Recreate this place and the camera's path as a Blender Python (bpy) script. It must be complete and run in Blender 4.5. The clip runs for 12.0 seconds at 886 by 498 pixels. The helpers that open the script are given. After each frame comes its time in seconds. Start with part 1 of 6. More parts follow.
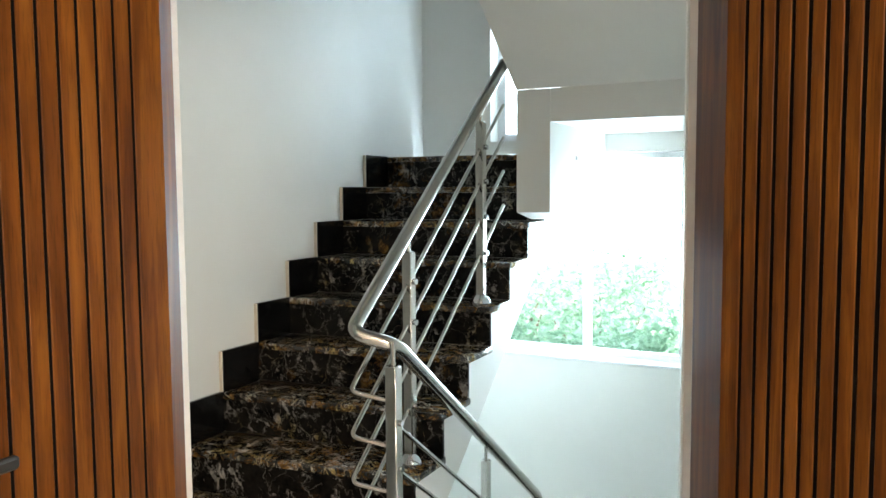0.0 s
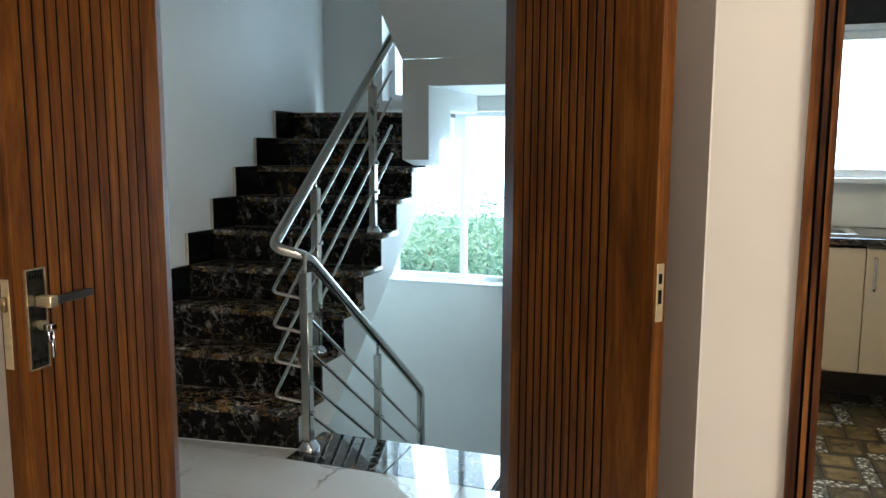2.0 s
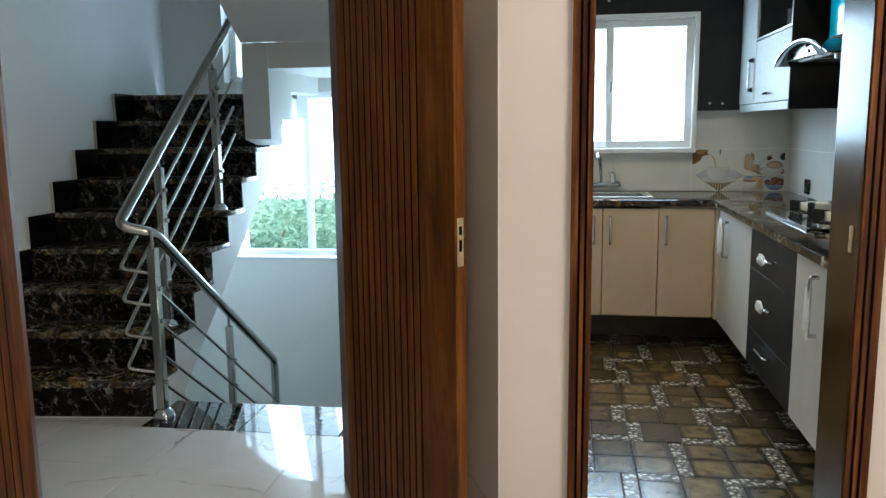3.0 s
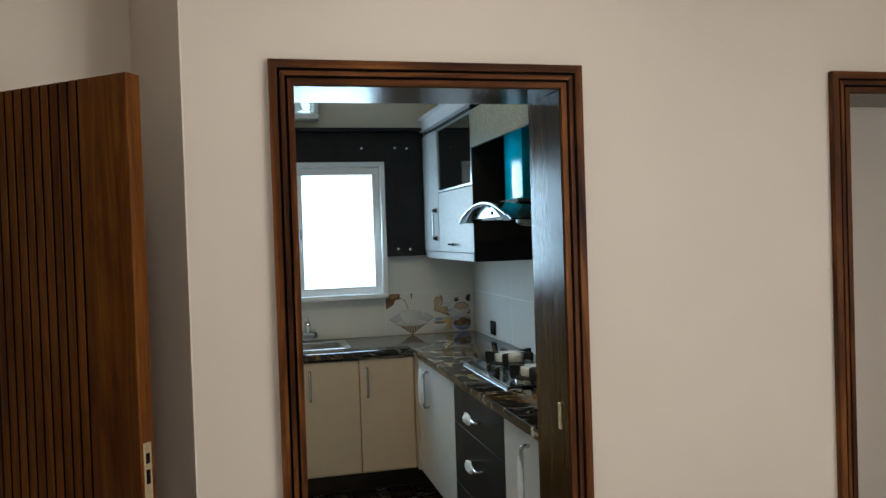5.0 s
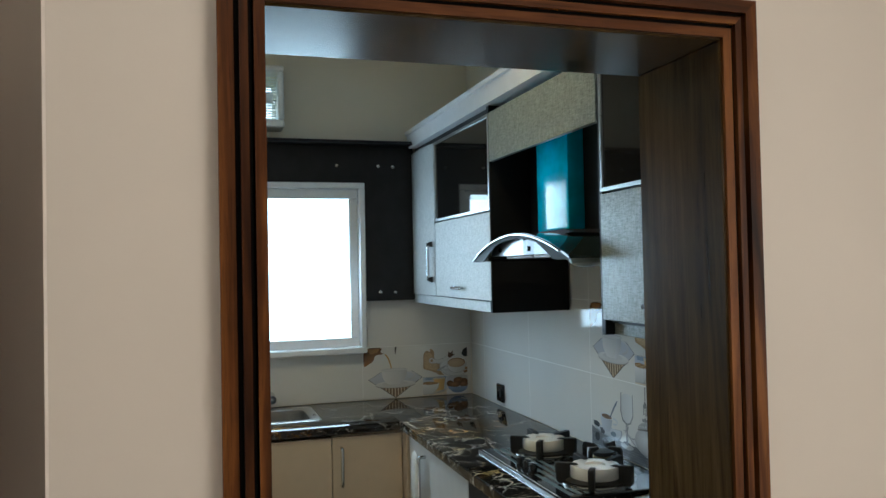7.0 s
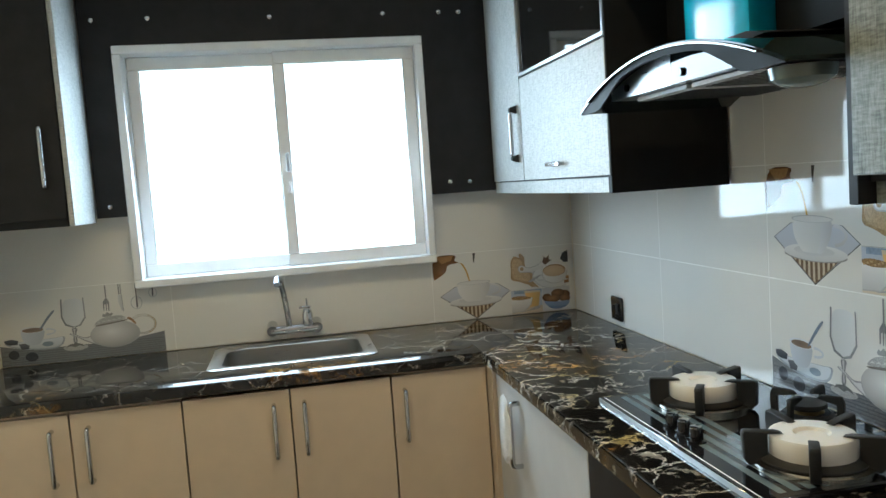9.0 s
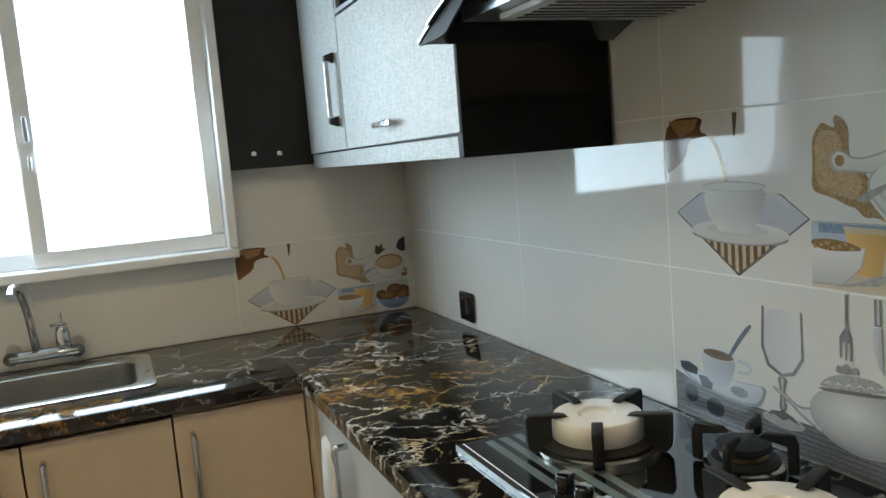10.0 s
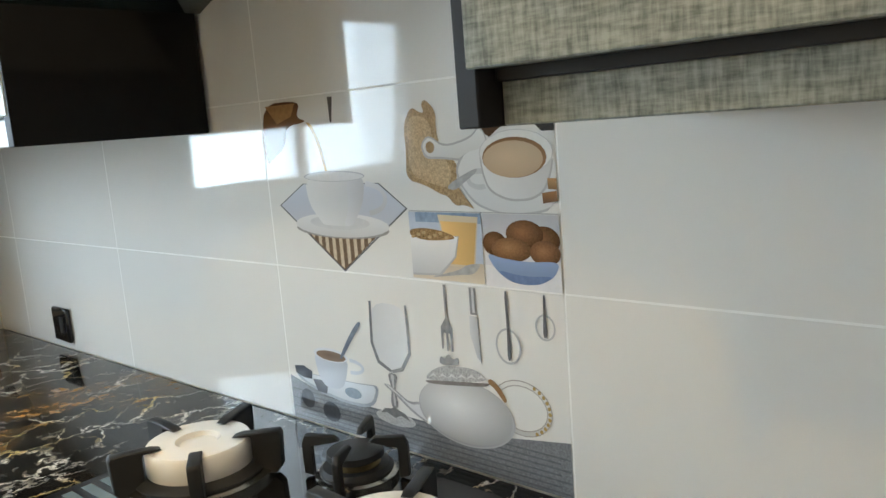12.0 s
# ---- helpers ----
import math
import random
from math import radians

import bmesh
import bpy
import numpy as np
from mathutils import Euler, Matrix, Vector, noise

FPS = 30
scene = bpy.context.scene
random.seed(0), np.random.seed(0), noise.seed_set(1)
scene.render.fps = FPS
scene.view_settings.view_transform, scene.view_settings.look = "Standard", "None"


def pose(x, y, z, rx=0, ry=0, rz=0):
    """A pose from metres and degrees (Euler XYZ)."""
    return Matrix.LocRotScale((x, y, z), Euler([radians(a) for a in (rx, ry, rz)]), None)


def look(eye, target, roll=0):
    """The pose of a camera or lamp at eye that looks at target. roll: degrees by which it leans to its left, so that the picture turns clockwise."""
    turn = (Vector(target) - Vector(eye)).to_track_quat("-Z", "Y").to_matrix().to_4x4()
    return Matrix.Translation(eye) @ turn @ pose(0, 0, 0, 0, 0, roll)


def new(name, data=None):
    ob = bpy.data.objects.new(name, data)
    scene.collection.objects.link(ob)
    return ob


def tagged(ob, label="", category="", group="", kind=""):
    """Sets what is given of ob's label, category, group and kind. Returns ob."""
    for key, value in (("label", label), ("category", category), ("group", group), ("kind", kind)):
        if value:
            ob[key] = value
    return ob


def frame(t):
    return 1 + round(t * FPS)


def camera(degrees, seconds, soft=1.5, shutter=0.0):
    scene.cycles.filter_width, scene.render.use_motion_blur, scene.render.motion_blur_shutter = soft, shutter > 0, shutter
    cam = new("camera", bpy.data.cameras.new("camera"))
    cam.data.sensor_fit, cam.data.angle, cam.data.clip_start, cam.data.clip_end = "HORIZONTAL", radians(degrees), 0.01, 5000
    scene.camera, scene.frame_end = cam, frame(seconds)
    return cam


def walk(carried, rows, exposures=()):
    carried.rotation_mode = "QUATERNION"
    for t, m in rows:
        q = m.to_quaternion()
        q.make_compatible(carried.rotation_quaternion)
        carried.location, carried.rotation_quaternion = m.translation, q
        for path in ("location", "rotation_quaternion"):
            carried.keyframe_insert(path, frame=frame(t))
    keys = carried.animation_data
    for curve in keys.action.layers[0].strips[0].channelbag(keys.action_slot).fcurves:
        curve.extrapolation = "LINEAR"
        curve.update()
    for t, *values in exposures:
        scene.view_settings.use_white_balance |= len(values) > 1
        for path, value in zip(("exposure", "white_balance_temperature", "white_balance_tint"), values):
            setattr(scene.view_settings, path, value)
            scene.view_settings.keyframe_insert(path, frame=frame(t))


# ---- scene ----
cam = camera(58.8, 12.0)
PATH = [
    (0, (0.103, 0.089, 1.415), (-0.792, 1.871, 1.262), -0.4),
    (0.5, (0.261, -0.108, 1.413), (-0.663, 1.659, 1.266), 0.0),
    (1, (0.38, -0.297, 1.418), (-0.54, 1.47, 1.244), 0.1),
    (1.5, (0.442, -0.52, 1.384), (-0.307, 1.318, 1.137), -0.2),
    (2, (0.505, -0.719, 1.387), (-0.151, 1.152, 1.124), 0.2),
    (2.5, (0.61, -0.894, 1.377), (0.07, 1.012, 1.108), 0.0),
    (3, (0.687, -1.027, 1.369), (0.378, 0.925, 1.059), -0.7),
    (3.5, (0.724, -1.033, 1.365), (0.669, 0.938, 1.035), -0.7),
    (3.7, (0.721, -1.01, 1.371), (0.766, 0.964, 1.054), -0.4),
    (5.3, (0.622, -0.628, 1.598), (1.125, 1.308, 1.581), -2.1),
    (5.5, (0.645, -0.523, 1.577), (1.13, 1.417, 1.556), -2.3),
    (6, (0.712, -0.266, 1.603), (1.167, 1.682, 1.596), -2.2),
    (6.5, (0.683, 0.025, 1.606), (1.237, 1.947, 1.637), -1.4),
    (6.7, (0.655, 0.126, 1.615), (1.258, 2.033, 1.665), -1.1),
    (8.3, (0.832, 0.84, 1.544), (1.322, 2.778, 1.476), -3.3),
    (8.5, (0.844, 0.948, 1.535), (1.3, 2.893, 1.433), -3.8),
    (9, (0.944, 1.223, 1.486), (1.323, 3.18, 1.319), -4.0),
    (9.5, (1.049, 1.489, 1.482), (1.47, 3.434, 1.284), -3.5),
    (10, (1.147, 1.787, 1.438), (1.915, 3.619, 1.202), -4.7),
    (10.5, (1.246, 1.862, 1.425), (2.404, 3.467, 1.138), -5.2),
    (11, (1.263, 1.864, 1.415), (2.606, 3.309, 1.089), -4.7),
    (11.5, (1.283, 1.865, 1.416), (2.669, 3.267, 1.078), -5.0),
    (12, (1.298, 1.859, 1.42), (2.764, 3.182, 1.098), -4.5),
]
EXPOSURES = [(0, 1.42, 6750, 10), (0.7, 1.15, 6550, 9), (1.0, 0.88, 6300, 8), (1.5, 0.6, 6050, 6), (2.5, 0.28, 5900, 6), (3.0, 0.15, 5850, 6), (3.5, -0.22, 5800, 6), (5.5, -0.42, 5750, 5), (6.5, -0.5, 5750, 5), (8.5, 0.12, 6250, 9), (9.2, 0.3, 6350, 9), (9.6, 0.22, 6550, 9), (10, 0.02, 6650, 10), (10.5, 0.27, 6600, 12), (11, 0.6, 6700, 14), (12, 0.72, 6700, 14)]
walk(cam, [(t, look(eye, target, roll)) for t, eye, target, roll in PATH], EXPOSURES)

# ---- world, sun, large lights, exposure ----
world = bpy.data.worlds.new("sky")
scene.world = world
world.use_nodes = True
wn, wl = world.node_tree.nodes, world.node_tree.links
sky = wn.new("ShaderNodeTexSky")
sky.sky_type = "NISHITA"
sky.sun_disc = False
sky.sun_elevation = radians(50)
sky.sun_rotation = radians(151)
wl.new(sky.outputs["Color"], wn["Background"].inputs["Color"])
wn["Background"].inputs["Strength"].default_value = 0.15
sun = new("sun", bpy.data.lights.new("sun", "SUN"))
sun.data.energy, sun.data.angle, sun.data.color = 5.0, radians(0.6), (1.0, 0.95, 0.88)
sun.matrix_world = look((5, -9, 12), (0, 4, 0))


def area_lamp(name, eye, target, w, h, watts, colour):
    lamp = new(name, bpy.data.lights.new(name, "AREA"))
    lamp.data.shape, lamp.data.size, lamp.data.size_y = "RECTANGLE", w, h
    lamp.data.energy, lamp.data.color = watts, colour
    lamp.matrix_world = look(eye, target)
    return lamp


HALL_W = 38.0
KITCHEN_W = 29.0
DAY = (0.63, 0.84, 1.0)
DAY_STAIR = (0.62, 0.83, 1.0)
for x, w, watts in ((0.69, 0.53, 10.5), (1.2, 0.49, 10.5)):
    area_lamp("window_light_kitchen", (x, 4.283, 1.62), (x, 3.0, 1.45), w, 0.76, watts, DAY)
for x, w, watts in ((-1.51, 0.46, 14), (-0.97, 0.48, 14)):
    area_lamp("window_light_stair", (x, 4.69, 0.93), (-2.5, 3.2, 1.2), w, 0.98, watts, DAY_STAIR)
# fill from an added, unseen side window, aimed through the double door
area_lamp("window_light_hall", (3.72, -1.6, 1.5), (-1.2, 1.5, 1.3), 1.3, 1.1, 54, (1.0, 0.91, 0.79))
area_lamp("window_light_landing", (-1.59, 4.69, 2.3), (-2.3, 3.2, 1.9), 0.4, 1.0, 4.5, DAY_STAIR)

# ---- materials ----


def mat(name, base=(0.8, 0.8, 0.8), rough=0.5, metal=0.0, coat=0.0, spec=0.5):
    m = bpy.data.materials.new(name)
    m.use_nodes = True
    b = m.node_tree.nodes["Principled BSDF"]
    b.inputs["Base Color"].default_value = (*base, 1)
    b.inputs["Roughness"].default_value = rough
    b.inputs["Metallic"].default_value = metal
    b.inputs["Coat Weight"].default_value = coat
    b.inputs["Specular IOR Level"].default_value = spec
    return m


class Net:
    """Short hand for wiring a material's nodes."""

    def __init__(self, m):
        self.m, self.t = m, m.node_tree
        self.b = self.t.nodes["Principled BSDF"]

    def node(self, kind, **values):
        n = self.t.nodes.new(kind)
        for k, v in values.items():
            n.inputs[k.replace("_", " ")].default_value = v
        return n

    def link(self, a, b):
        self.t.links.new(a, b)

    def coords(self, scale=(1, 1, 1), rot=(0, 0, 0)):
        g = self.t.nodes.new("ShaderNodeNewGeometry")
        mp = self.t.nodes.new("ShaderNodeMapping")
        mp.inputs["Scale"].default_value, mp.inputs["Rotation"].default_value = scale, rot
        self.link(g.outputs["Position"], mp.inputs["Vector"])
        return mp.outputs["Vector"]

    def own(self, scale=(1, 1, 1), rot=(0, 0, 0), shift=0.0):
        """Coordinates of the object itself, shifted by chance from one object to the next."""
        g = self.t.nodes.new("ShaderNodeTexCoord")
        mp = self.t.nodes.new("ShaderNodeMapping")
        mp.inputs["Scale"].default_value, mp.inputs["Rotation"].default_value = scale, rot
        self.link(g.outputs["Object"], mp.inputs["Vector"])
        if shift:
            oi = self.t.nodes.new("ShaderNodeObjectInfo")
            k = self.node("ShaderNodeMath")
            k.operation = "MULTIPLY"
            k.inputs[1].default_value = shift
            self.link(oi.outputs["Random"], k.inputs[0])
            self.link(k.outputs[0], mp.inputs["Location"])
        return mp.outputs["Vector"]

    def noise(self, vec, scale=5.0, detail=4.0, rough=0.5, distort=0.0):
        n = self.node("ShaderNodeTexNoise", Scale=scale, Detail=detail, Roughness=rough, Distortion=distort)
        self.link(vec, n.inputs["Vector"])
        return n.outputs["Fac"]

    def ramp(self, fac, *stops):
        r = self.t.nodes.new("ShaderNodeValToRGB")
        e = r.color_ramp.elements
        while len(e) < len(stops):
            e.new(0.5)
        for el, (p, c) in zip(e, stops):
            el.position = p
            el.color = (*c, 1) if len(c) == 3 else c
        self.link(fac, r.inputs["Fac"])
        return r.outputs["Color"]

    def mix(self, fac, a, b, kind="MIX"):
        n = self.t.nodes.new("ShaderNodeMix")
        n.data_type, n.blend_type = "RGBA", kind
        for sock, v in ((n.inputs[0], fac), (n.inputs[6], a), (n.inputs[7], b)):
            if hasattr(v, "is_linked"):
                self.link(v, sock)
            elif isinstance(v, (int, float)):
                sock.default_value = v
            else:
                sock.default_value = (*v, 1)
        return n.outputs[2]

    def colour(self, c):
        self.link(c, self.b.inputs["Base Color"])

    def rough(self, fac, lo, hi):
        r = self.t.nodes.new("ShaderNodeMapRange")
        r.inputs["To Min"].default_value, r.inputs["To Max"].default_value = lo, hi
        self.link(fac, r.inputs["Value"])
        self.link(r.outputs["Result"], self.b.inputs["Roughness"])

    def bump(self, fac, strength=0.2, dist=0.002):
        n = self.node("ShaderNodeBump", Strength=strength, Distance=dist)
        self.link(fac, n.inputs["Height"])
        self.link(n.outputs["Normal"], self.b.inputs["Normal"])


def paint(name, base, rough=0.55):
    m = mat(name, base, rough)
    n = Net(m)
    v = n.coords()
    f = n.noise(v, 1.3, 5)
    lo, hi = [c * 0.95 for c in base], [min(1, c * 1.03) for c in base]
    n.colour(n.ramp(f, (0.3, lo), (0.7, hi)))
    n.bump(n.noise(v, 90, 3), 0.12, 0.001)
    return m


def wood(name, dark, mid, light, rough=0.3, axis="z", coat=0.0):
    """Oiled wood with long wavy figure and short dark pores along the grain."""
    m = mat(name, mid, rough, coat=coat, spec=0.16)
    n = Net(m)
    s = {"z": (9, 9, 0.55), "x": (0.55, 9, 9), "y": (9, 0.55, 9)}[axis]
    f = n.noise(n.own(s, shift=13.0), 1.6, 4, 0.55, 2.4)
    figure = n.noise(n.own(tuple(k * (0.7 if k > 1 else 2.2) for k in s), shift=5.0), 1.7, 5, 0.6, 1.4)
    pore = n.noise(n.own(tuple(k * (16 if k > 1 else 12) for k in s), shift=7.0), 2.2, 3, 0.6)
    c = n.ramp(f, (0.28, dark), (0.5, mid), (0.72, light))
    c = n.mix(0.6, c, n.ramp(figure, (0.36, (0.55, 0.46, 0.4)), (0.5, (1.0, 1.0, 1.0)), (0.66, (1.25, 1.2, 1.1))), "MULTIPLY")
    c = n.mix(0.4, c, n.ramp(pore, (0.34, (0.3, 0.24, 0.2)), (0.46, (1.0, 1.0, 1.0))), "MULTIPLY")
    n.colour(c)
    n.rough(pore, rough - 0.04, rough + 0.1)
    n.bump(pore, 0.15, 0.0006)
    return m


def black_marble(name, rough=0.12, scale=1.0, gold=1.0, web=1.0, spec=0.25, speck=1.0, fine=1.0):
    """Black marble with broken, jagged white veins, flecks and ochre patches."""
    m = mat(name, (0.012, 0.011, 0.01), rough, spec=spec)
    n = Net(m)
    white, black = (1, 1, 1), (0, 0, 0)
    v = n.coords()
    warp = n.node("ShaderNodeTexNoise", Scale=5.0 * scale, Detail=9.0, Roughness=0.68)
    n.link(v, warp.inputs["Vector"])
    wv = n.mix(0.14, v, warp.outputs["Color"])

    def turned(rot, stretch):
        a = n.t.nodes.new("ShaderNodeMapping")
        b = n.t.nodes.new("ShaderNodeMapping")
        a.inputs["Rotation"].default_value, b.inputs["Scale"].default_value = rot, stretch
        n.link(wv, a.inputs["Vector"])
        n.link(a.outputs["Vector"], b.inputs["Vector"])
        return b.outputs["Vector"]

    def fleck(rot, stretch, sc, at, soft=0.03):
        return n.ramp(n.noise(turned(rot, stretch), sc * scale, 4, 0.6), (at, black), (at + soft, white))

    def crack(rot, stretch, sc, lo, hi):
        vor = n.node("ShaderNodeTexVoronoi", Scale=sc * scale)
        vor.feature = "DISTANCE_TO_EDGE"
        n.link(turned(rot, stretch), vor.inputs["Vector"])
        return n.ramp(vor.outputs["Distance"], (lo, white), (hi, black))

    def both(a, b):
        return n.mix(1.0, a, b, "MULTIPLY")

    zone = n.noise(v, 3.0 * scale, 4, 0.6)
    m1 = n.ramp(zone, (0.43, black), (0.55, white))
    m2 = n.ramp(n.noise(v, 5.5 * scale, 4, 0.65), (0.46, black), (0.58, white))
    m3 = n.ramp(n.noise(v, 2.2 * scale, 4, 0.55), (0.55 - 0.12 * gold, black), (0.64 - 0.12 * gold, white))
    base = n.ramp(n.noise(v, 9 * scale, 6, 0.65), (0.35, (0.003, 0.0029, 0.0028)), (0.72, (0.018, 0.015, 0.012)))
    patch = n.ramp(n.noise(turned((0.1, 0.2, 0.6), (1.0, 2.2, 1.4)), 6.5 * scale, 9, 0.74), (0.5, black), (0.57, white))
    brown = n.ramp(n.noise(v, 24 * scale, 7, 0.78), (0.36, (0.02, 0.011, 0.005)), (0.5, (0.16, 0.075, 0.018)), (0.66, (0.42, 0.24, 0.075)))
    c = n.mix(both(patch, m3), base, brown)
    tint = n.ramp(n.noise(v, 5 * scale, 3), (0.31 + 0.1 * min(1.0, gold * 2), (0.5, 0.37, 0.15)), (0.43 + 0.1 * min(1.0, gold * 2), (0.66, 0.61, 0.54)))
    c = n.mix(n.mix(speck, black, both(fleck((0.0, 0.15, 0.5), (3.4, 3.4, 0.8), 6.5, 0.585, 0.02), m2)), c, tint)
    c = n.mix(n.mix(speck, black, both(fleck((0.3, 0.0, -0.5), (1.0, 4.2, 2.4), 7.5, 0.645, 0.02), m1)), c, tint)
    c = n.mix(n.mix(web, black, both(crack((0.2, 0.1, 0.5), (1.0, 1.9, 1.4), 3.6, 0.004 * fine, 0.024 * fine), m1)), c, tint)
    c = n.mix(n.mix(web, black, both(crack((0.5, 0.3, -0.4), (1.0, 1.5, 1.2), 8.0, 0.006 * fine, 0.04 * fine), m2)), c, tint)
    n.colour(c)
    n.rough(n.noise(v, 6, 3), rough * 0.7, rough * 1.6)
    return m


def white_marble(name):
    m = mat(name, (0.75, 0.73, 0.7), 0.08)
    n = Net(m)
    v = n.coords((1, 1, 1), (0, 0, 0.5))
    warp = n.node("ShaderNodeTexNoise", Scale=1.6, Detail=6.0, Roughness=0.6)
    n.link(v, warp.inputs["Vector"])
    wv = n.mix(0.3, v, warp.outputs["Color"])
    vor = n.node("ShaderNodeTexVoronoi", Scale=2.6)
    vor.feature = "DISTANCE_TO_EDGE"
    n.link(wv, vor.inputs["Vector"])
    line = n.ramp(vor.outputs["Distance"], (0.0, (1, 1, 1)), (0.02, (0, 0, 0)))
    mask = n.ramp(n.noise(v, 2.2, 3), (0.43, (0, 0, 0)), (0.56, (1, 1, 1)))
    base = n.ramp(n.noise(v, 2.0, 6), (0.3, (0.68, 0.65, 0.61)), (0.7, (0.8, 0.78, 0.75)))
    n.colour(n.mix(n.mix(0.85, (0, 0, 0), n.mix(1.0, line, mask, "MULTIPLY")), base, (0.28, 0.22, 0.16)))
    n.rough(n.noise(v, 5, 3), 0.015, 0.04)
    n.b.inputs["Specular IOR Level"].default_value = 0.6
    return m


def linen(name, dark, light, rough=0.4):
    """Laminate with a woven linen print."""
    m = mat(name, light, rough)
    n = Net(m)
    a = n.noise(n.coords((40, 40, 260)), 1.0, 3, 0.6)
    b = n.noise(n.coords((260, 260, 40)), 1.0, 3, 0.6)
    k = n.mix(0.5, a, b)
    n.colour(n.ramp(k, (0.36, dark), (0.62, light)))
    n.bump(k, 0.25, 0.0006)
    return m


def brushed(name, base=(0.62, 0.6, 0.57), rough=0.22):
    m = mat(name, base, rough, metal=1.0)
    n = Net(m)
    f = n.noise(n.coords((3, 3, 40)), 8, 4)
    n.rough(f, rough * 0.7, rough * 1.4)
    return m


def plain(name, base, rough=0.4, metal=0.0, var=0.12, scale=14.0, bump=0.0):
    """A nearly plain surface with faint smudges."""
    m = mat(name, base, rough, metal)
    n = Net(m)
    v = n.coords()
    f = n.noise(v, scale, 4)
    n.colour(n.ramp(f, (0.3, [c * (1 - var) for c in base]), (0.7, [min(1, c * (1 + var)) for c in base])))
    n.rough(n.noise(v, scale * 0.4, 3), rough * 0.85, min(1, rough * 1.2))
    if bump:
        n.bump(n.noise(v, scale * 12, 3), bump, 0.001)
    return m


def glass(name, tint=(1, 1, 1), rough=0.0):
    """Thin clear pane: glossy by Fresnel, else see-through."""
    m = bpy.data.materials.new(name)
    m.use_nodes = True
    t = m.node_tree
    t.nodes.remove(t.nodes["Principled BSDF"])
    tr, gl, fr, mx = (t.nodes.new(k) for k in ("ShaderNodeBsdfTransparent", "ShaderNodeBsdfGlossy", "ShaderNodeFresnel", "ShaderNodeMixShader"))
    tr.inputs["Color"].default_value = (*tint, 1)
    gl.inputs["Roughness"].default_value = rough
    fr.inputs["IOR"].default_value = 1.45
    t.links.new(fr.outputs[0], mx.inputs[0])
    t.links.new(tr.outputs[0], mx.inputs[1])
    t.links.new(gl.outputs[0], mx.inputs[2])
    t.links.new(mx.outputs[0], t.nodes["Material Output"].inputs["Surface"])
    return m


def glow(name, colour, strength):
    m = bpy.data.materials.new(name)
    m.use_nodes = True
    b = m.node_tree.nodes["Principled BSDF"]
    b.inputs["Base Color"].default_value = (*colour, 1)
    b.inputs["Emission Color"].default_value = (*colour, 1)
    b.inputs["Emission Strength"].default_value = strength
    return m


WALL = paint("wall_paint", (0.71, 0.625, 0.54))
WALL_STAIR = paint("stair_paint", (0.8, 0.795, 0.755))
KWALL = paint("kitchen_paint", (0.78, 0.72, 0.58))
CEIL = paint("ceiling_paint", (0.82, 0.81, 0.79))
TEAK = wood("teak", (0.06, 0.0165, 0.003), (0.122, 0.039, 0.0055), (0.195, 0.072, 0.0105), 0.4)
TEAK_X = wood("teak_across", (0.022, 0.007, 0.002), (0.085, 0.026, 0.005), (0.22, 0.082, 0.018), 0.42, "x")
TEAK_DARK = wood("teak_lining", (0.026, 0.014, 0.004), (0.058, 0.033, 0.011), (0.1, 0.06, 0.022), 0.2)
TEAK_DARK.node_tree.nodes["Principled BSDF"].inputs["Specular IOR Level"].default_value = 0.22
TEAK_FRAME = wood("teak_casing", (0.022, 0.007, 0.002), (0.085, 0.026, 0.005), (0.22, 0.082, 0.018), 0.42)
GROOVE = plain("groove_black", (0.003, 0.0025, 0.002), 0.8)
GROOVE.node_tree.nodes["Principled BSDF"].inputs["Specular IOR Level"].default_value = 0.1
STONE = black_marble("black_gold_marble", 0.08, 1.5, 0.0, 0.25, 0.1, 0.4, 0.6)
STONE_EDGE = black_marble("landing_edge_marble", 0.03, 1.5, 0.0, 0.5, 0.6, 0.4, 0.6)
# same marble as the risers; extra gold veins also lighten the lit tops
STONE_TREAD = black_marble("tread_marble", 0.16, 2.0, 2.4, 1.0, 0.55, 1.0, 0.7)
STONE_TOP = black_marble("worktop_marble", 0.06, 1.15, 0.1, 0.6, 0.45, 0.1, 0.4)
STONE_BOLD = black_marble("bold_worktop_marble", 0.06, 1.3, 0.38, 1.0, 0.45, 0.4, 0.75)
MARBLE = white_marble("white_marble_floor")
GROUT_W = plain("white_grout", (0.86, 0.86, 0.84), 0.6, var=0.05)
GROUT_D = plain("grey_grout", (0.1, 0.095, 0.085), 0.7)
GROUT = plain("grout", (0.5, 0.48, 0.45), 0.8)
BLACK_STONE = plain("black_granite", (0.005, 0.005, 0.005), 0.1, var=0.3)
FILLER = plain("cream_filler", (0.7, 0.62, 0.5), 0.7, var=0.06)
STEEL = brushed("stainless_steel", (0.5, 0.48, 0.44), 0.18)
CHROME = brushed("chrome", (0.55, 0.56, 0.57), 0.06)
ALU = plain("white_aluminium", (0.84, 0.85, 0.86), 0.35, var=0.04)
GLASS = glass("clear_glass")
TILE_W = plain("glossy_white_tile", (0.74, 0.73, 0.7), 0.05, var=0.03, scale=2.0)
TILE_W.node_tree.nodes["Principled BSDF"].inputs["Specular IOR Level"].default_value = 0.36
CREAM = plain("cream_laminate", (0.58, 0.47, 0.345), 0.42, var=0.03)
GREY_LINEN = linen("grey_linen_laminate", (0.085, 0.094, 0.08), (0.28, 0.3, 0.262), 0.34)
